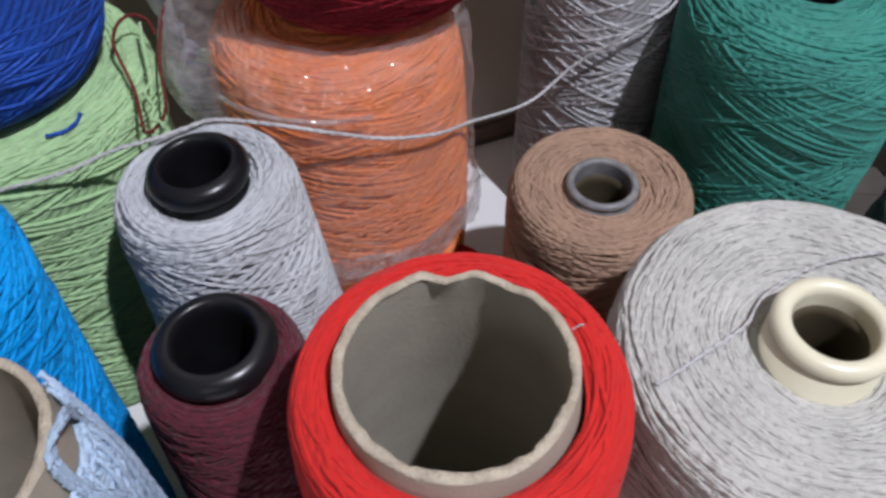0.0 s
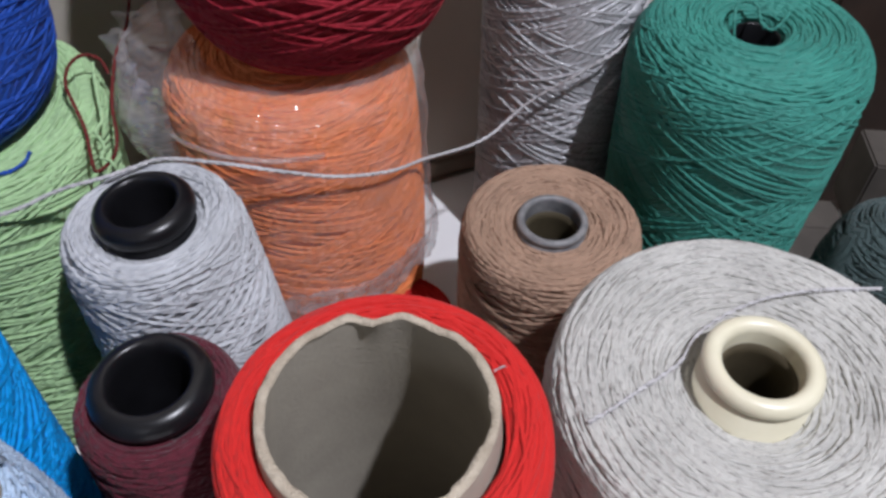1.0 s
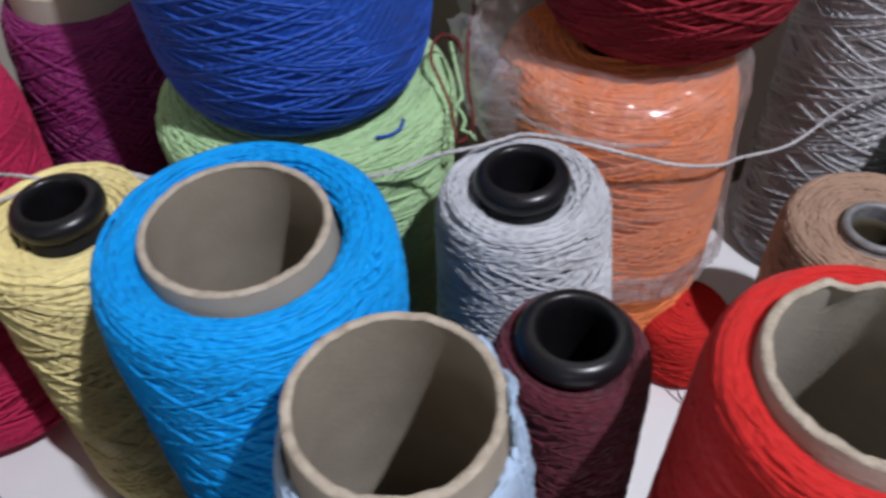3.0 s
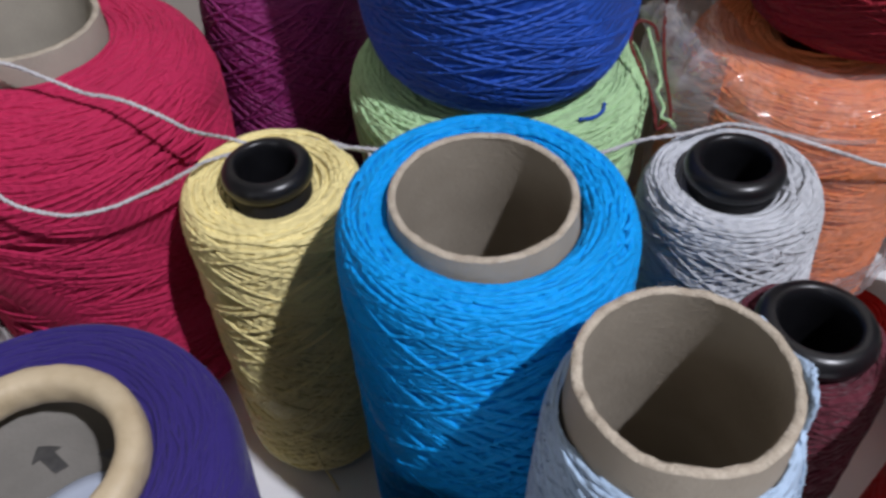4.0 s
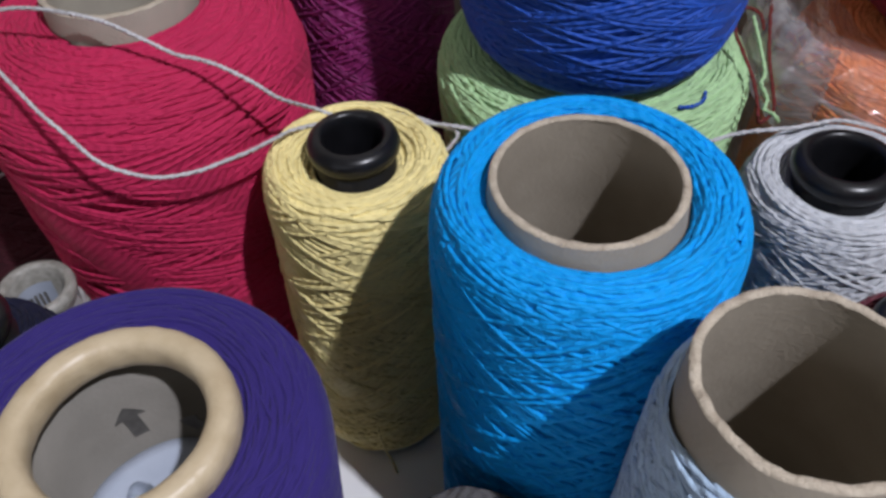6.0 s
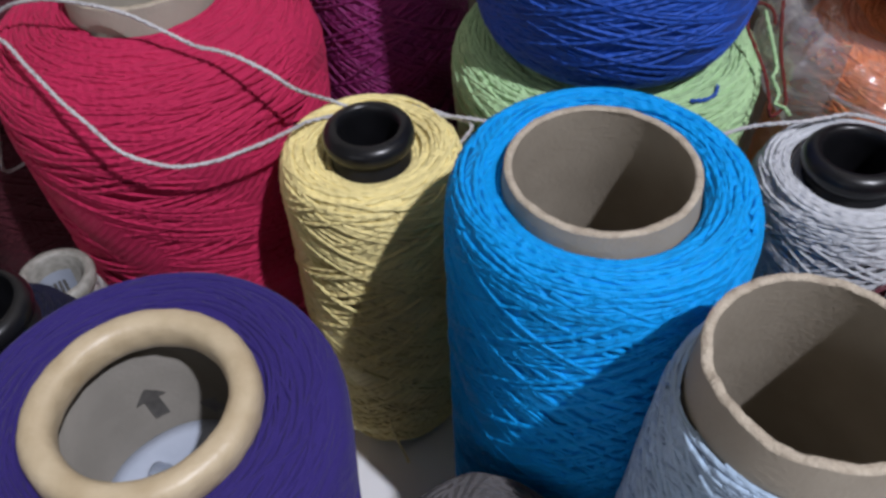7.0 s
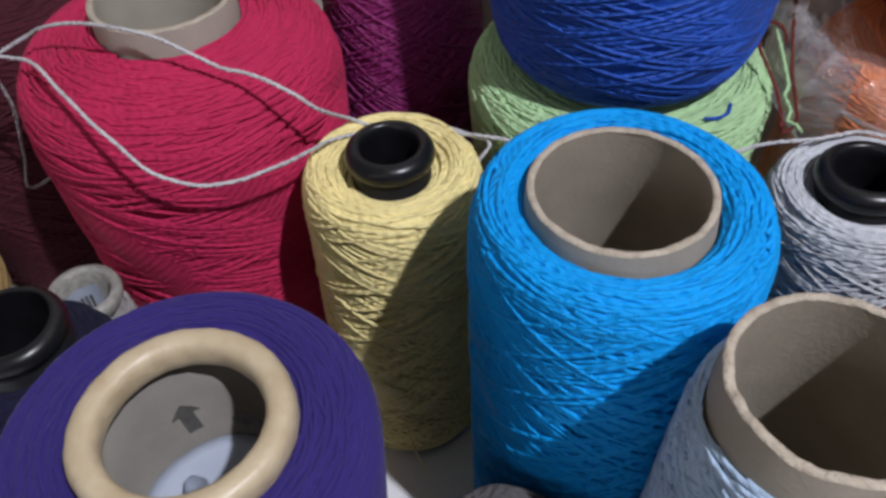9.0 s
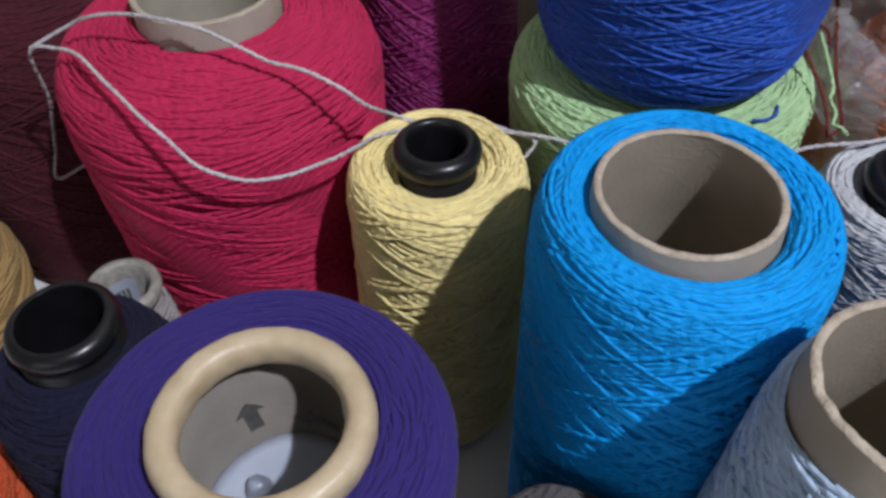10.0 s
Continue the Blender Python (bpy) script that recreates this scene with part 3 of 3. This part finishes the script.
ARROW = [(-0.0080, 0.0022), (-0.0050, 0.0022), (-0.0020, 0.0022), (0.0015, 0.0022), (0.0016, 0.0047), (0.0042, 0.0027), (0.0068, 0.0002)]
inner_print("arrow", ARROW, 137, 0.1866, 0.0257, 6)
inner_print("arrow", ARROW, 95, 0.1795, 0.0257, 80)

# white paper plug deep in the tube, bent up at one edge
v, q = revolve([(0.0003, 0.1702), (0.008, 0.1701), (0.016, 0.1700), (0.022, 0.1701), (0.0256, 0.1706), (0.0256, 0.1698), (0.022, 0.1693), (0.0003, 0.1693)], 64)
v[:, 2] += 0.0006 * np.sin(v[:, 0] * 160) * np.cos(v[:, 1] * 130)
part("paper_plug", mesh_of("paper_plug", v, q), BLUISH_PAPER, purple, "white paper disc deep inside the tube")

clear = plain_material("clear_plastic", (0.50, 0.55, 0.62), (0.62, 0.66, 0.72), 0.12, 90, 300, 0.1)
clear.node_tree.nodes["Principled BSDF"].inputs["Transmission Weight"].default_value = 0.85
v, q = revolve([(0.0062, 0.1700), (0.0064, 0.1712), (0.0050, 0.1722), (0.0036, 0.1730), (0.0034, 0.1752), (0.0040, 0.1764), (0.0038, 0.1774), (0.0020, 0.1780), (0.0002, 0.1781)], 40, 0.0002, 3)
knob = part("clear_knob", mesh_of("clear_knob", v, q), clear, purple, "small clear plastic knob on the paper disc")
knob.location = (-0.0118, 0.0030, 0.0620)
knob.scale = (0.65, 0.65, 0.64)

c = package("yarn_cone", "midnight blue yarn on a wide black plastic cone", (-0.3615, 0.0630))
wound = yarn(c, Y_MIDNIGHT, [(0.018, 0.003), (0.034, 0.003), (0.0360, 0.012), (0.0360, 0.08), (0.0350, 0.140), (0.0325, 0.158), (0.0270, 0.168), (0.0215, 0.1725), (0.0188, 0.1735)], 18, strand=0.0015, cover=1.0, top=1.2, shoulder=0.155)
wound.location = (-0.0010, -0.0005, 0.0)
ring_core(c, "plastic_cone", BLACK, 0.0190, 0.0142, 0.1880, 0.0045, 0.0180, "glossy black moulded nose")

c = package("yarn_cone", "slim cone of grey and white lacy yarn on a pale core", (-0.3945, 0.1160), (0, 2))
yarn(c, Y_LACE, [(0.0134, 0.003), (0.0185, 0.003), (0.0195, 0.012), (0.0185, 0.08), (0.0172, 0.112), (0.0150, 0.123), (0.0132, 0.125)], 19, strand=0.0016, cover=1.0, top=1.2, shoulder=0.115)
v, q = revolve([(0.0132, 0.0), (0.0136, 0.127), (0.0156, 0.130), (0.0162, 0.133), (0.0152, 0.1355), (0.0126, 0.136), (0.0112, 0.134), (0.0108, 0.10), (0.0108, 0.0)], 48, 0.0002, 4, closed=True)
slim = part("paper_core", mesh_of("paper_core", v, q), PALE_CORE, c, "pale rolled paper core")
v, q = revolve([(0.0106, 0.090), (0.0106, 0.127)], 48)
q = q[[k for k in range(len(q)) if 14 <= k < 34]]
part("sticker", mesh_of("sticker", v, q), BLUISH_PAPER, slim, "pale printed sticker inside the core")
v, q = revolve([(0.0104, 0.109), (0.0104, 0.121)], 96)
q = q[[k for k in range(len(q)) if 34 <= k < 58 and k % 3 != 0]]
part("printed_bars", mesh_of("printed_bars", v, q), INK, slim, "black printed bars")

c = package("yarn_cone", "dark wine red yarn wound to a tall cone", (-0.5280, 0.2590))
yarn(c, Y_WINE, [(0.02, 0.003), (0.069, 0.003), (0.0730, 0.012), (0.0725, 0.06), (0.0690, 0.11), (0.0660, 0.140), (0.0620, 0.168), (0.048, 0.184), (0.02, 0.187)], 20, strand=0.0018, cover=1.0, top=1.2, shoulder=0.170, relief=0.45, sink=0.1)

c = package("yarn_cone", "sandy tan yarn wound to a low cone", (-0.5680, 0.1280))
yarn(c, Y_TAN, [(0.02, 0.003), (0.052, 0.003), (0.057, 0.012), (0.0635, 0.040), (0.062, 0.062), (0.052, 0.076), (0.02, 0.080)], 21, strand=0.0022, cover=1.2, top=1.6, shoulder=0.068)

c = package("yarn_cone", "coral orange yarn wound to a low cone", (-0.4230, 0.0070))
yarn(c, Y_CORAL, [(0.02, 0.003), (0.042, 0.003), (0.045, 0.012), (0.0455, 0.07), (0.044, 0.105), (0.036, 0.119), (0.015, 0.123)], 22, strand=0.0017, cover=1.0, top=1.2, shoulder=0.108)

c = package("yarn_ball", "fuzzy smoke grey ball of wool between the cones", (-0.1855, 0.0600), category="yarn ball")
yarn(c, Y_SMOKE, [(0.006, 0.002), (0.018, 0.004), (0.028, 0.02), (0.0335, 0.06), (0.0338, 0.104), (0.0315, 0.119), (0.0250, 0.1280), (0.012, 0.1310), (0.001, 0.1315)], 23, strand=0.0012, cover=0.8, top=1.0, shoulder=0.116, wobble=0.002, relief=0.35, sink=0.05)

c = package("yarn_ball", "fuzzy slate green ball of wool on the table", (0.2640, 0.2850), category="yarn ball")
yarn(c, Y_GREEN, [(0.006, 0.002), (0.022, 0.004), (0.034, 0.025), (0.0370, 0.055), (0.0330, 0.090), (0.0220, 0.104), (0.010, 0.109), (0.001, 0.110)], 24, strand=0.0016, cover=1.0, top=1.2, shoulder=0.08, wobble=0.002)

c = package("yarn_spool", "small red spool of yarn standing on the table", (0.0040, 0.2800), category="yarn spool")
yarn(c, Y_RED, [(0.004, 0.001), (0.022, 0.001), (0.0255, 0.006), (0.0265, 0.022), (0.0255, 0.040), (0.021, 0.047), (0.001, 0.049)], 25, strand=0.0014, cover=1.0, top=1.2, shoulder=0.042)

# ---- clear bag round the orange cone ----
def film_material(name, thin, thick, shine):
    """Clear film: transparent, milky where it is crumpled, with sharp glints."""
    m, t, b, n, link = material(name)
    film = n("ShaderNodeBsdfTransparent")
    gloss = n("ShaderNodeBsdfGlossy")
    gloss.inputs["Roughness"].default_value = 0.05
    haze = n("ShaderNodeBsdfDiffuse")
    haze.inputs["Color"].default_value = (0.85, 0.85, 0.88, 1)
    crease = n("ShaderNodeTexNoise")
    crease.inputs["Scale"].default_value, crease.inputs["Detail"].default_value = 150, 2
    coord = n("ShaderNodeTexCoord")
    link(coord.outputs["Object"], crease.inputs["Vector"])
    bump = n("ShaderNodeBump")
    bump.inputs["Strength"].default_value, bump.inputs["Distance"].default_value = 1.0, 0.0022
    link(crease.outputs["Fac"], bump.inputs["Height"])
    link(bump.outputs[0], gloss.inputs["Normal"])
    first, second = n("ShaderNodeMixShader"), n("ShaderNodeMixShader")
    cloud = n("ShaderNodeTexNoise")
    cloud.inputs["Scale"].default_value, cloud.inputs["Detail"].default_value, cloud.inputs["Distortion"].default_value = 34, 5, 2.2
    skew = n("ShaderNodeMapping")
    skew.inputs["Scale"].default_value, skew.inputs["Rotation"].default_value = (1.0, 1.0, 2.6), (0.5, 0.3, 0.0)
    link(coord.outputs["Object"], skew.inputs["Vector"])
    link(skew.outputs[0], cloud.inputs["Vector"])
    link(ramp(n, link, cloud.outputs["Fac"], (thin, thin, thin), (thick, thick, thick), 0.36, 0.74), first.inputs[0])
    second.inputs[0].default_value = shine
    link(film.outputs[0], first.inputs[1])
    back = n("ShaderNodeBsdfTranslucent")
    back.inputs["Color"].default_value = (0.85, 0.85, 0.88, 1)
    milk = n("ShaderNodeMixShader")
    milk.inputs[0].default_value = 0.5
    link(haze.outputs[0], milk.inputs[1])
    link(back.outputs[0], milk.inputs[2])
    link(milk.outputs[0], first.inputs[2])
    link(first.outputs[0], second.inputs[1])
    link(gloss.outputs[0], second.inputs[2])
    link(second.outputs[0], t.nodes["Material Output"].inputs[0])
    return m


FILM = film_material("clear_film", 0.10, 0.30, 0.13)
FOLDED = film_material("folded_film", 0.22, 0.80, 0.26)

bag = tagged(new("plastic_bag"), "thin clear crinkled plastic bag drawn over the orange cone", "plastic bag")
bag.matrix_world = pose(-0.0500, 0.3224, 0.0)
prof, _ = dense([(0.0670, 0.066), (0.0644, 0.10), (0.0616, 0.15), (0.0590, 0.174), (0.0555, 0.186), (0.0470, 0.1905), (0.0330, 0.1912)], 0.0016)
seg = 320
v, q = revolve(prof, seg)
v = v.reshape(len(prof), seg, 3)
for i in range(len(prof)):
    for j in range(seg):
        x, y, z = v[i, j]
        ang = math.atan2(y, x)
        low = max(0.0, (0.12 - z) / 0.054)
        z += low * (0.012 * math.cos(ang + 0.95) + 0.0025 * math.sin(ang * 9 + 1.0))
        p3 = Vector((x, y, z))
        fold = Vector((x, y, z * 0.45))
        crinkle = 0.0026 * noise.noise(p3 * 40) + 0.0030 * (0.5 - abs(noise.noise(fold * 75 + Vector((3, 1, 2))))) + 0.0012 * abs(noise.noise(p3 * 190))
        crinkle *= 1.0 + 0.9 * math.exp(-((z - 0.182) / 0.012) ** 2) + 0.8 * max(0.0, (0.085 - z) / 0.04)
        off = (ang - math.radians(172) + math.pi) % (2 * math.pi) - math.pi
        corner = math.exp(-(off / 0.40) ** 2)
        up = math.exp(-((z - 0.180) / 0.028) ** 2)
        crinkle *= 1.0 + 1.8 * corner * up
        grow = 1 + (crinkle + 0.0012 + 0.012 * corner * up) / max(0.03, math.hypot(x, y))
        v[i, j] = (x * grow, y * grow, z + 0.007 * corner * up + 0.4 * crinkle * (z > 0.17))
me = mesh_of("film", v.reshape(-1, 3), q)
sheet = part("film", me, FILM, bag)


def crumple(name, label, around, heights, out, amount, seed, base=0.0645):
    """A crumpled strip of film: azimuths and heights, how far it stands off the cone, depth of the creases."""
    n_a, n_h = max(24, int((around[1] - around[0]) * 1.2)), 16
    verts = []
    for i in range(n_h):
        f = i / (n_h - 1)
        for j in range(n_a):
            g = j / (n_a - 1)
            ang = math.radians(around[0] + (around[1] - around[0]) * g)
            lo = heights[0](ang)
            z = lo + (heights[1](ang) - lo) * f
            p3 = Vector((math.cos(ang) * 0.064, math.sin(ang) * 0.064, z)) + Vector((seed, 0, 0))
            ridge = 0.5 - abs(noise.noise(p3 * 85)) + 0.6 * (0.5 - abs(noise.noise(p3 * 210)))
            ends = min(1.0, 6 * g, 6 * (1 - g))
            r = base + ends * (out(f) + amount * ridge)
            verts.append((r * math.cos(ang), r * math.sin(ang), z + 0.5 * amount * noise.noise(p3 * 120)))
    quads = [(i * n_a + j, i * n_a + j + 1, (i + 1) * n_a + j + 1, (i + 1) * n_a + j) for i in range(n_h - 1) for j in range(n_a - 1)]
    return part(name, mesh_of(name, verts, quads), FOLDED, bag, label)


def hem_height(ang):
    return 0.066 + 0.012 * math.cos(ang + 0.95) + 0.0025 * math.sin(ang * 9 + 1.0)


crumple("hem", "gathered open edge of the bag", (-150, 60), (lambda x: hem_height(x) - 0.003, lambda x: hem_height(x) + 0.012), lambda f: 0.0030 * (1 - f), 0.0034, 1.0, 0.0664)
crumple("fold", "crumpled spare film at the shoulder", (160, 228), (lambda x: 0.150, lambda x: 0.199), lambda f: 0.012 * math.sin(math.pi * f) ** 0.7, 0.0038, 4.0)
crumple("fold", "thin crease across the film", (-146, -70), (lambda x: 0.1735, lambda x: 0.1765), lambda f: 0.0012 * math.sin(math.pi * f), 0.0006, 7.0)

# ---- loose strands ----
Y_STRING = yarn_material("string_yarn", (0.58, 0.57, 0.58), vary=0.12, fuzz=0.5)
Y_REDBROWN = yarn_material("redbrown_yarn", (0.15, 0.022, 0.020), vary=0.15)


def strand(name, label, mat, runs, radius, category="yarn"):
    top = tagged(new(name), label, category)
    for k, points in enumerate(runs):
        path = smooth_path(points, 0.0015)
        rng = np.random.RandomState(k + len(path))
        w = np.arange(len(path))
        path = path + 0.0003 * np.stack([np.sin(w * 0.13 * f + rng.uniform(0, 6)) for f in (1.0, 1.4, 0.8)], 1)
        # two plies twisted round each other
        tw = w * 0.0015 / 0.0042 * 2 * np.pi
        t = np.gradient(path, axis=0)
        t /= np.linalg.norm(t, axis=1)[:, None] + 1e-12
        x = np.cross(t, [0.3, 0.2, 0.93])
        x /= np.linalg.norm(x, axis=1)[:, None] + 1e-12
        y = np.cross(t, x)
        plies = [path + 0.45 * radius * (np.cos(tw + ph)[:, None] * x + np.sin(tw + ph)[:, None] * y) for ph in (0, np.pi)]
        v, q, u = tube_along(plies, radius * 0.66, 6)
        part("strand", mesh_of("strand", v, q, u), mat, top)
    return top


strand("loose_string", "pale grey twisted string draped from cone to cone", Y_STRING, [
    [(0.141, 0.396, 0.190), (0.1148, 0.3471, 0.1745), (0.0954, 0.3385, 0.163), (0.0688, 0.3400, 0.1420), (0.0458, 0.3269, 0.1282), (0.0163, 0.3025, 0.1365), (-0.0017, 0.2747, 0.1539), (-0.0229, 0.2590, 0.1644), (-0.0446, 0.2511, 0.1755), (-0.0687, 0.2470, 0.1840), (-0.0889, 0.2460, 0.1875), (-0.1000, 0.2390, 0.1885), (-0.1080, 0.2331, 0.189), (-0.1265, 0.2285, 0.186), (-0.1463, 0.2200, 0.183), (-0.19, 0.2080, 0.180), (-0.2335, 0.2130, 0.1785), (-0.2541, 0.2150, 0.1750), (-0.2637, 0.2130, 0.1745), (-0.2850, 0.2090, 0.1755), (-0.2965, 0.2068, 0.1795), (-0.3012, 0.1895, 0.1960), (-0.3079, 0.1835, 0.2072), (-0.3197, 0.1835, 0.2122), (-0.3301, 0.1846, 0.2129), (-0.3400, 0.1840, 0.2134), (-0.3530, 0.1835, 0.2181), (-0.3676, 0.1835, 0.2233), (-0.3836, 0.1824, 0.2256), (-0.4021, 0.1809, 0.2256), (-0.4206, 0.1824, 0.2202), (-0.4334, 0.1824, 0.2129), (-0.4477, 0.1731, 0.2051)],
    [(-0.240, 0.2047, 0.168), (-0.2350, 0.2130, 0.1750), (-0.2450, 0.2165, 0.1745), (-0.2637, 0.2180, 0.1745), (-0.2850, 0.2100, 0.1740), (-0.2985, 0.1930, 0.1790), (-0.3012, 0.1810, 0.1832), (-0.3061, 0.1700, 0.1848), (-0.3127, 0.1617, 0.1848), (-0.3221, 0.1542, 0.1828), (-0.3343, 0.1477, 0.1821), (-0.3439, 0.1435, 0.1860), (-0.3538, 0.1410, 0.1921), (-0.3641, 0.1416, 0.2021), (-0.3776, 0.1458, 0.2066), (-0.3946, 0.1547, 0.2102), (-0.4166, 0.1676, 0.2105), (-0.4358, 0.1752, 0.2066), (-0.4477, 0.1726, 0.2046), (-0.4572, 0.1792, 0.1713), (-0.4741, 0.1855, 0.1349), (-0.4870, 0.1894, 0.1068), (-0.4787, 0.2030, 0.1068)],
], 0.00095)
strand("loose_yarn", "dark reddish brown yarn end hanging beside the lime cone", Y_REDBROWN, [
    [(-0.123, 0.3515, 0.1996), (-0.1205, 0.3251, 0.1954), (-0.1203, 0.3052, 0.1942), (-0.1178, 0.2818, 0.1878), (-0.1142, 0.2673, 0.1813), (-0.1136, 0.2561, 0.1794), (-0.1187, 0.2481, 0.1783), (-0.1204, 0.2514, 0.183), (-0.124, 0.2626, 0.1883), (-0.1299, 0.2738, 0.194), (-0.1337, 0.281, 0.1972), (-0.1342, 0.2895, 0.2001), (-0.1311, 0.2977, 0.2), (-0.125, 0.2987, 0.1973), (-0.1223, 0.2961, 0.1918)],
], 0.0009)
strand("loose_yarn", "curly pale lime yarn end with a knot", Y_LIME, [
    [(-0.1272, 0.2973, 0.1968), (-0.123, 0.283, 0.1927), (-0.1194, 0.2695, 0.1871), (-0.1206, 0.263, 0.1866), (-0.1168, 0.2584, 0.1823), (-0.1176, 0.2539, 0.1808), (-0.1136, 0.2526, 0.1803), (-0.111, 0.2499, 0.1791)],
], 0.0009)
strand("loose_yarn", "thin off-white yarn end lying over the flecked cone", Y_STRING, [
    [(0.0624, 0.1254, 0.1890), (0.0778, 0.1349, 0.1888), (0.095, 0.1471, 0.1862), (0.1056, 0.1608, 0.1862), (0.1246, 0.1705, 0.1878), (0.1485, 0.1748, 0.1898), (0.1715, 0.1767, 0.1875)],
], 0.0008)
fan = []
for k in range(9):
    az = math.radians(-12 + 8.5 * k)
    up = 0.2195 - 0.0003 * k
    fan.append([(-0.1123 + (r + 0.0008) * math.cos(az + d), 0.0794 + (r + 0.0008) * math.sin(az + d), z) for r, z, d in
                ((0.0282, up + 0.002, 0.25), (0.0286, up + 0.005, 0.14), (0.0296, up + 0.001, 0.05), (0.0315, 0.214, 0.0), (0.0332, 0.200, -0.06), (0.0346, 0.176, -0.14), (0.0362, 0.140, -0.30), (0.0382, 0.090, -0.42))])


def round_tube(points, shift, lift):
    """A path round the wide tube from (azimuth, radius, height)."""
    return [(-0.1123 + (r + 0.0008) * math.cos(math.radians(az + shift)), 0.0794 + (r + 0.0008) * math.sin(math.radians(az + shift)), z + lift) for az, r, z in points]


LOOP = [(44, 0.0310, 0.212), (36, 0.0296, 0.2205), (29, 0.0285, 0.2310), (15, 0.0280, 0.2378), (3, 0.0270, 0.2392), (-4, 0.0279, 0.2370), (-5, 0.0285, 0.2306), (-3.5, 0.0290, 0.2240), (0, 0.0314, 0.2140), (6, 0.0334, 0.2030)]
OVER = [(52, 0.0276, 0.2345), (47, 0.0284, 0.2325), (44, 0.0294, 0.2275), (42, 0.0310, 0.2190), (41, 0.0329, 0.2070), (38, 0.0345, 0.187), (30, 0.0360, 0.150)]
for k in range(3):
    fan.append(round_tube(LOOP, 2.6 * k, -0.0007 * k))
    fan.append(round_tube(OVER, -2.8 * k, -0.0012 * k))
strand("loose_yarn", "pale blue yarn loops slipping up the cardboard tube", Y_PALE, fan, 0.0010)
strand("loose_yarn", "pale yellow yarn end at the foot of the cone", Y_YELLOW, [
    [(-0.2600, 0.1500, 0.035), (-0.2570, 0.1480, 0.018), (-0.2522, 0.1465, 0.002), (-0.2500, 0.1440, 0.001)],
], 0.0006)

strand("loose_yarn", "curled teal yarn end in the hollow of the cone", Y_TEAL, [
    [(0.1600, 0.3250, 0.1800), (0.1585, 0.3300, 0.1920), (0.1600, 0.3370, 0.1980), (0.1650, 0.3410, 0.1985), (0.1700, 0.3380, 0.1980), (0.1715, 0.3310, 0.1930), (0.1755, 0.3270, 0.1925), (0.1805, 0.3300, 0.1960), (0.1845, 0.3360, 0.1960)],
], 0.0010)
strand("loose_yarn", "short royal blue yarn end lying on the lime cone", Y_ROYAL, [
    [(-0.1925 + r * math.cos(math.radians(az)), 0.2763 + r * math.sin(math.radians(az)), z) for az, r, z in ((-45, 0.0585, 0.1890), (-40, 0.0606, 0.1886), (-34, 0.0606, 0.1886), (-29, 0.0580, 0.1890))],
], 0.0009)
strand("loose_yarn", "tiny thread end hanging under the red spool", Y_REDBROWN, [
    [(0.0020, 0.2530, 0.012), (0.0060, 0.2480, 0.004), (0.0120, 0.2470, 0.0012), (0.0180, 0.2500, 0.0012)],
], 0.0006)

strand("loose_yarn", "short frayed paper fibre on the red cone's tube", Y_STRING, [
    [(0.0305, 0.1110, 0.2386), (0.0318, 0.1116, 0.2391), (0.0328, 0.1122, 0.2388), (0.0333, 0.1126, 0.2378)],
], 0.0003)

# ---- beside the teal cone ----
cab = tagged(new("cabinet"), "dark stained wooden cabinet end behind the table", "cabinet")
cab.matrix_world = pose(0.30, 0.50, -0.75)
box(cab, "side_panel", WOOD, 0.0, 0.50, 0.0, 0.045, 0.0, 1.35, 0.002)
box(cab, "plinth", WOOD, 0.01, 0.50, -0.012, -0.002, 0.0, 0.10, 0.002)
carton = tagged(new("cardboard_box"), "low grey cardboard box with a dark band", "box")
carton.matrix_world = pose(0.300, 0.372, 0.0, 0, 0, -6)
box(carton, "body", KRAFT, 0.0, 0.20, 0.012, 0.050, 0.0, 0.055, 0.0015)
box(carton, "band", WOOD, 0.0, 0.20, 0.004, 0.011, 0.0, 0.022, 0.0008)
box(carton, "tray", KRAFT, -0.075, 0.22, -0.105, 0.003, 0.0, 0.006, 0.001, "dark grey board tray")
box(carton, "flap", KRAFT, -0.075, -0.003, 0.004, 0.032, 0.0, 0.004, 0.0006, "dark folded board strip")
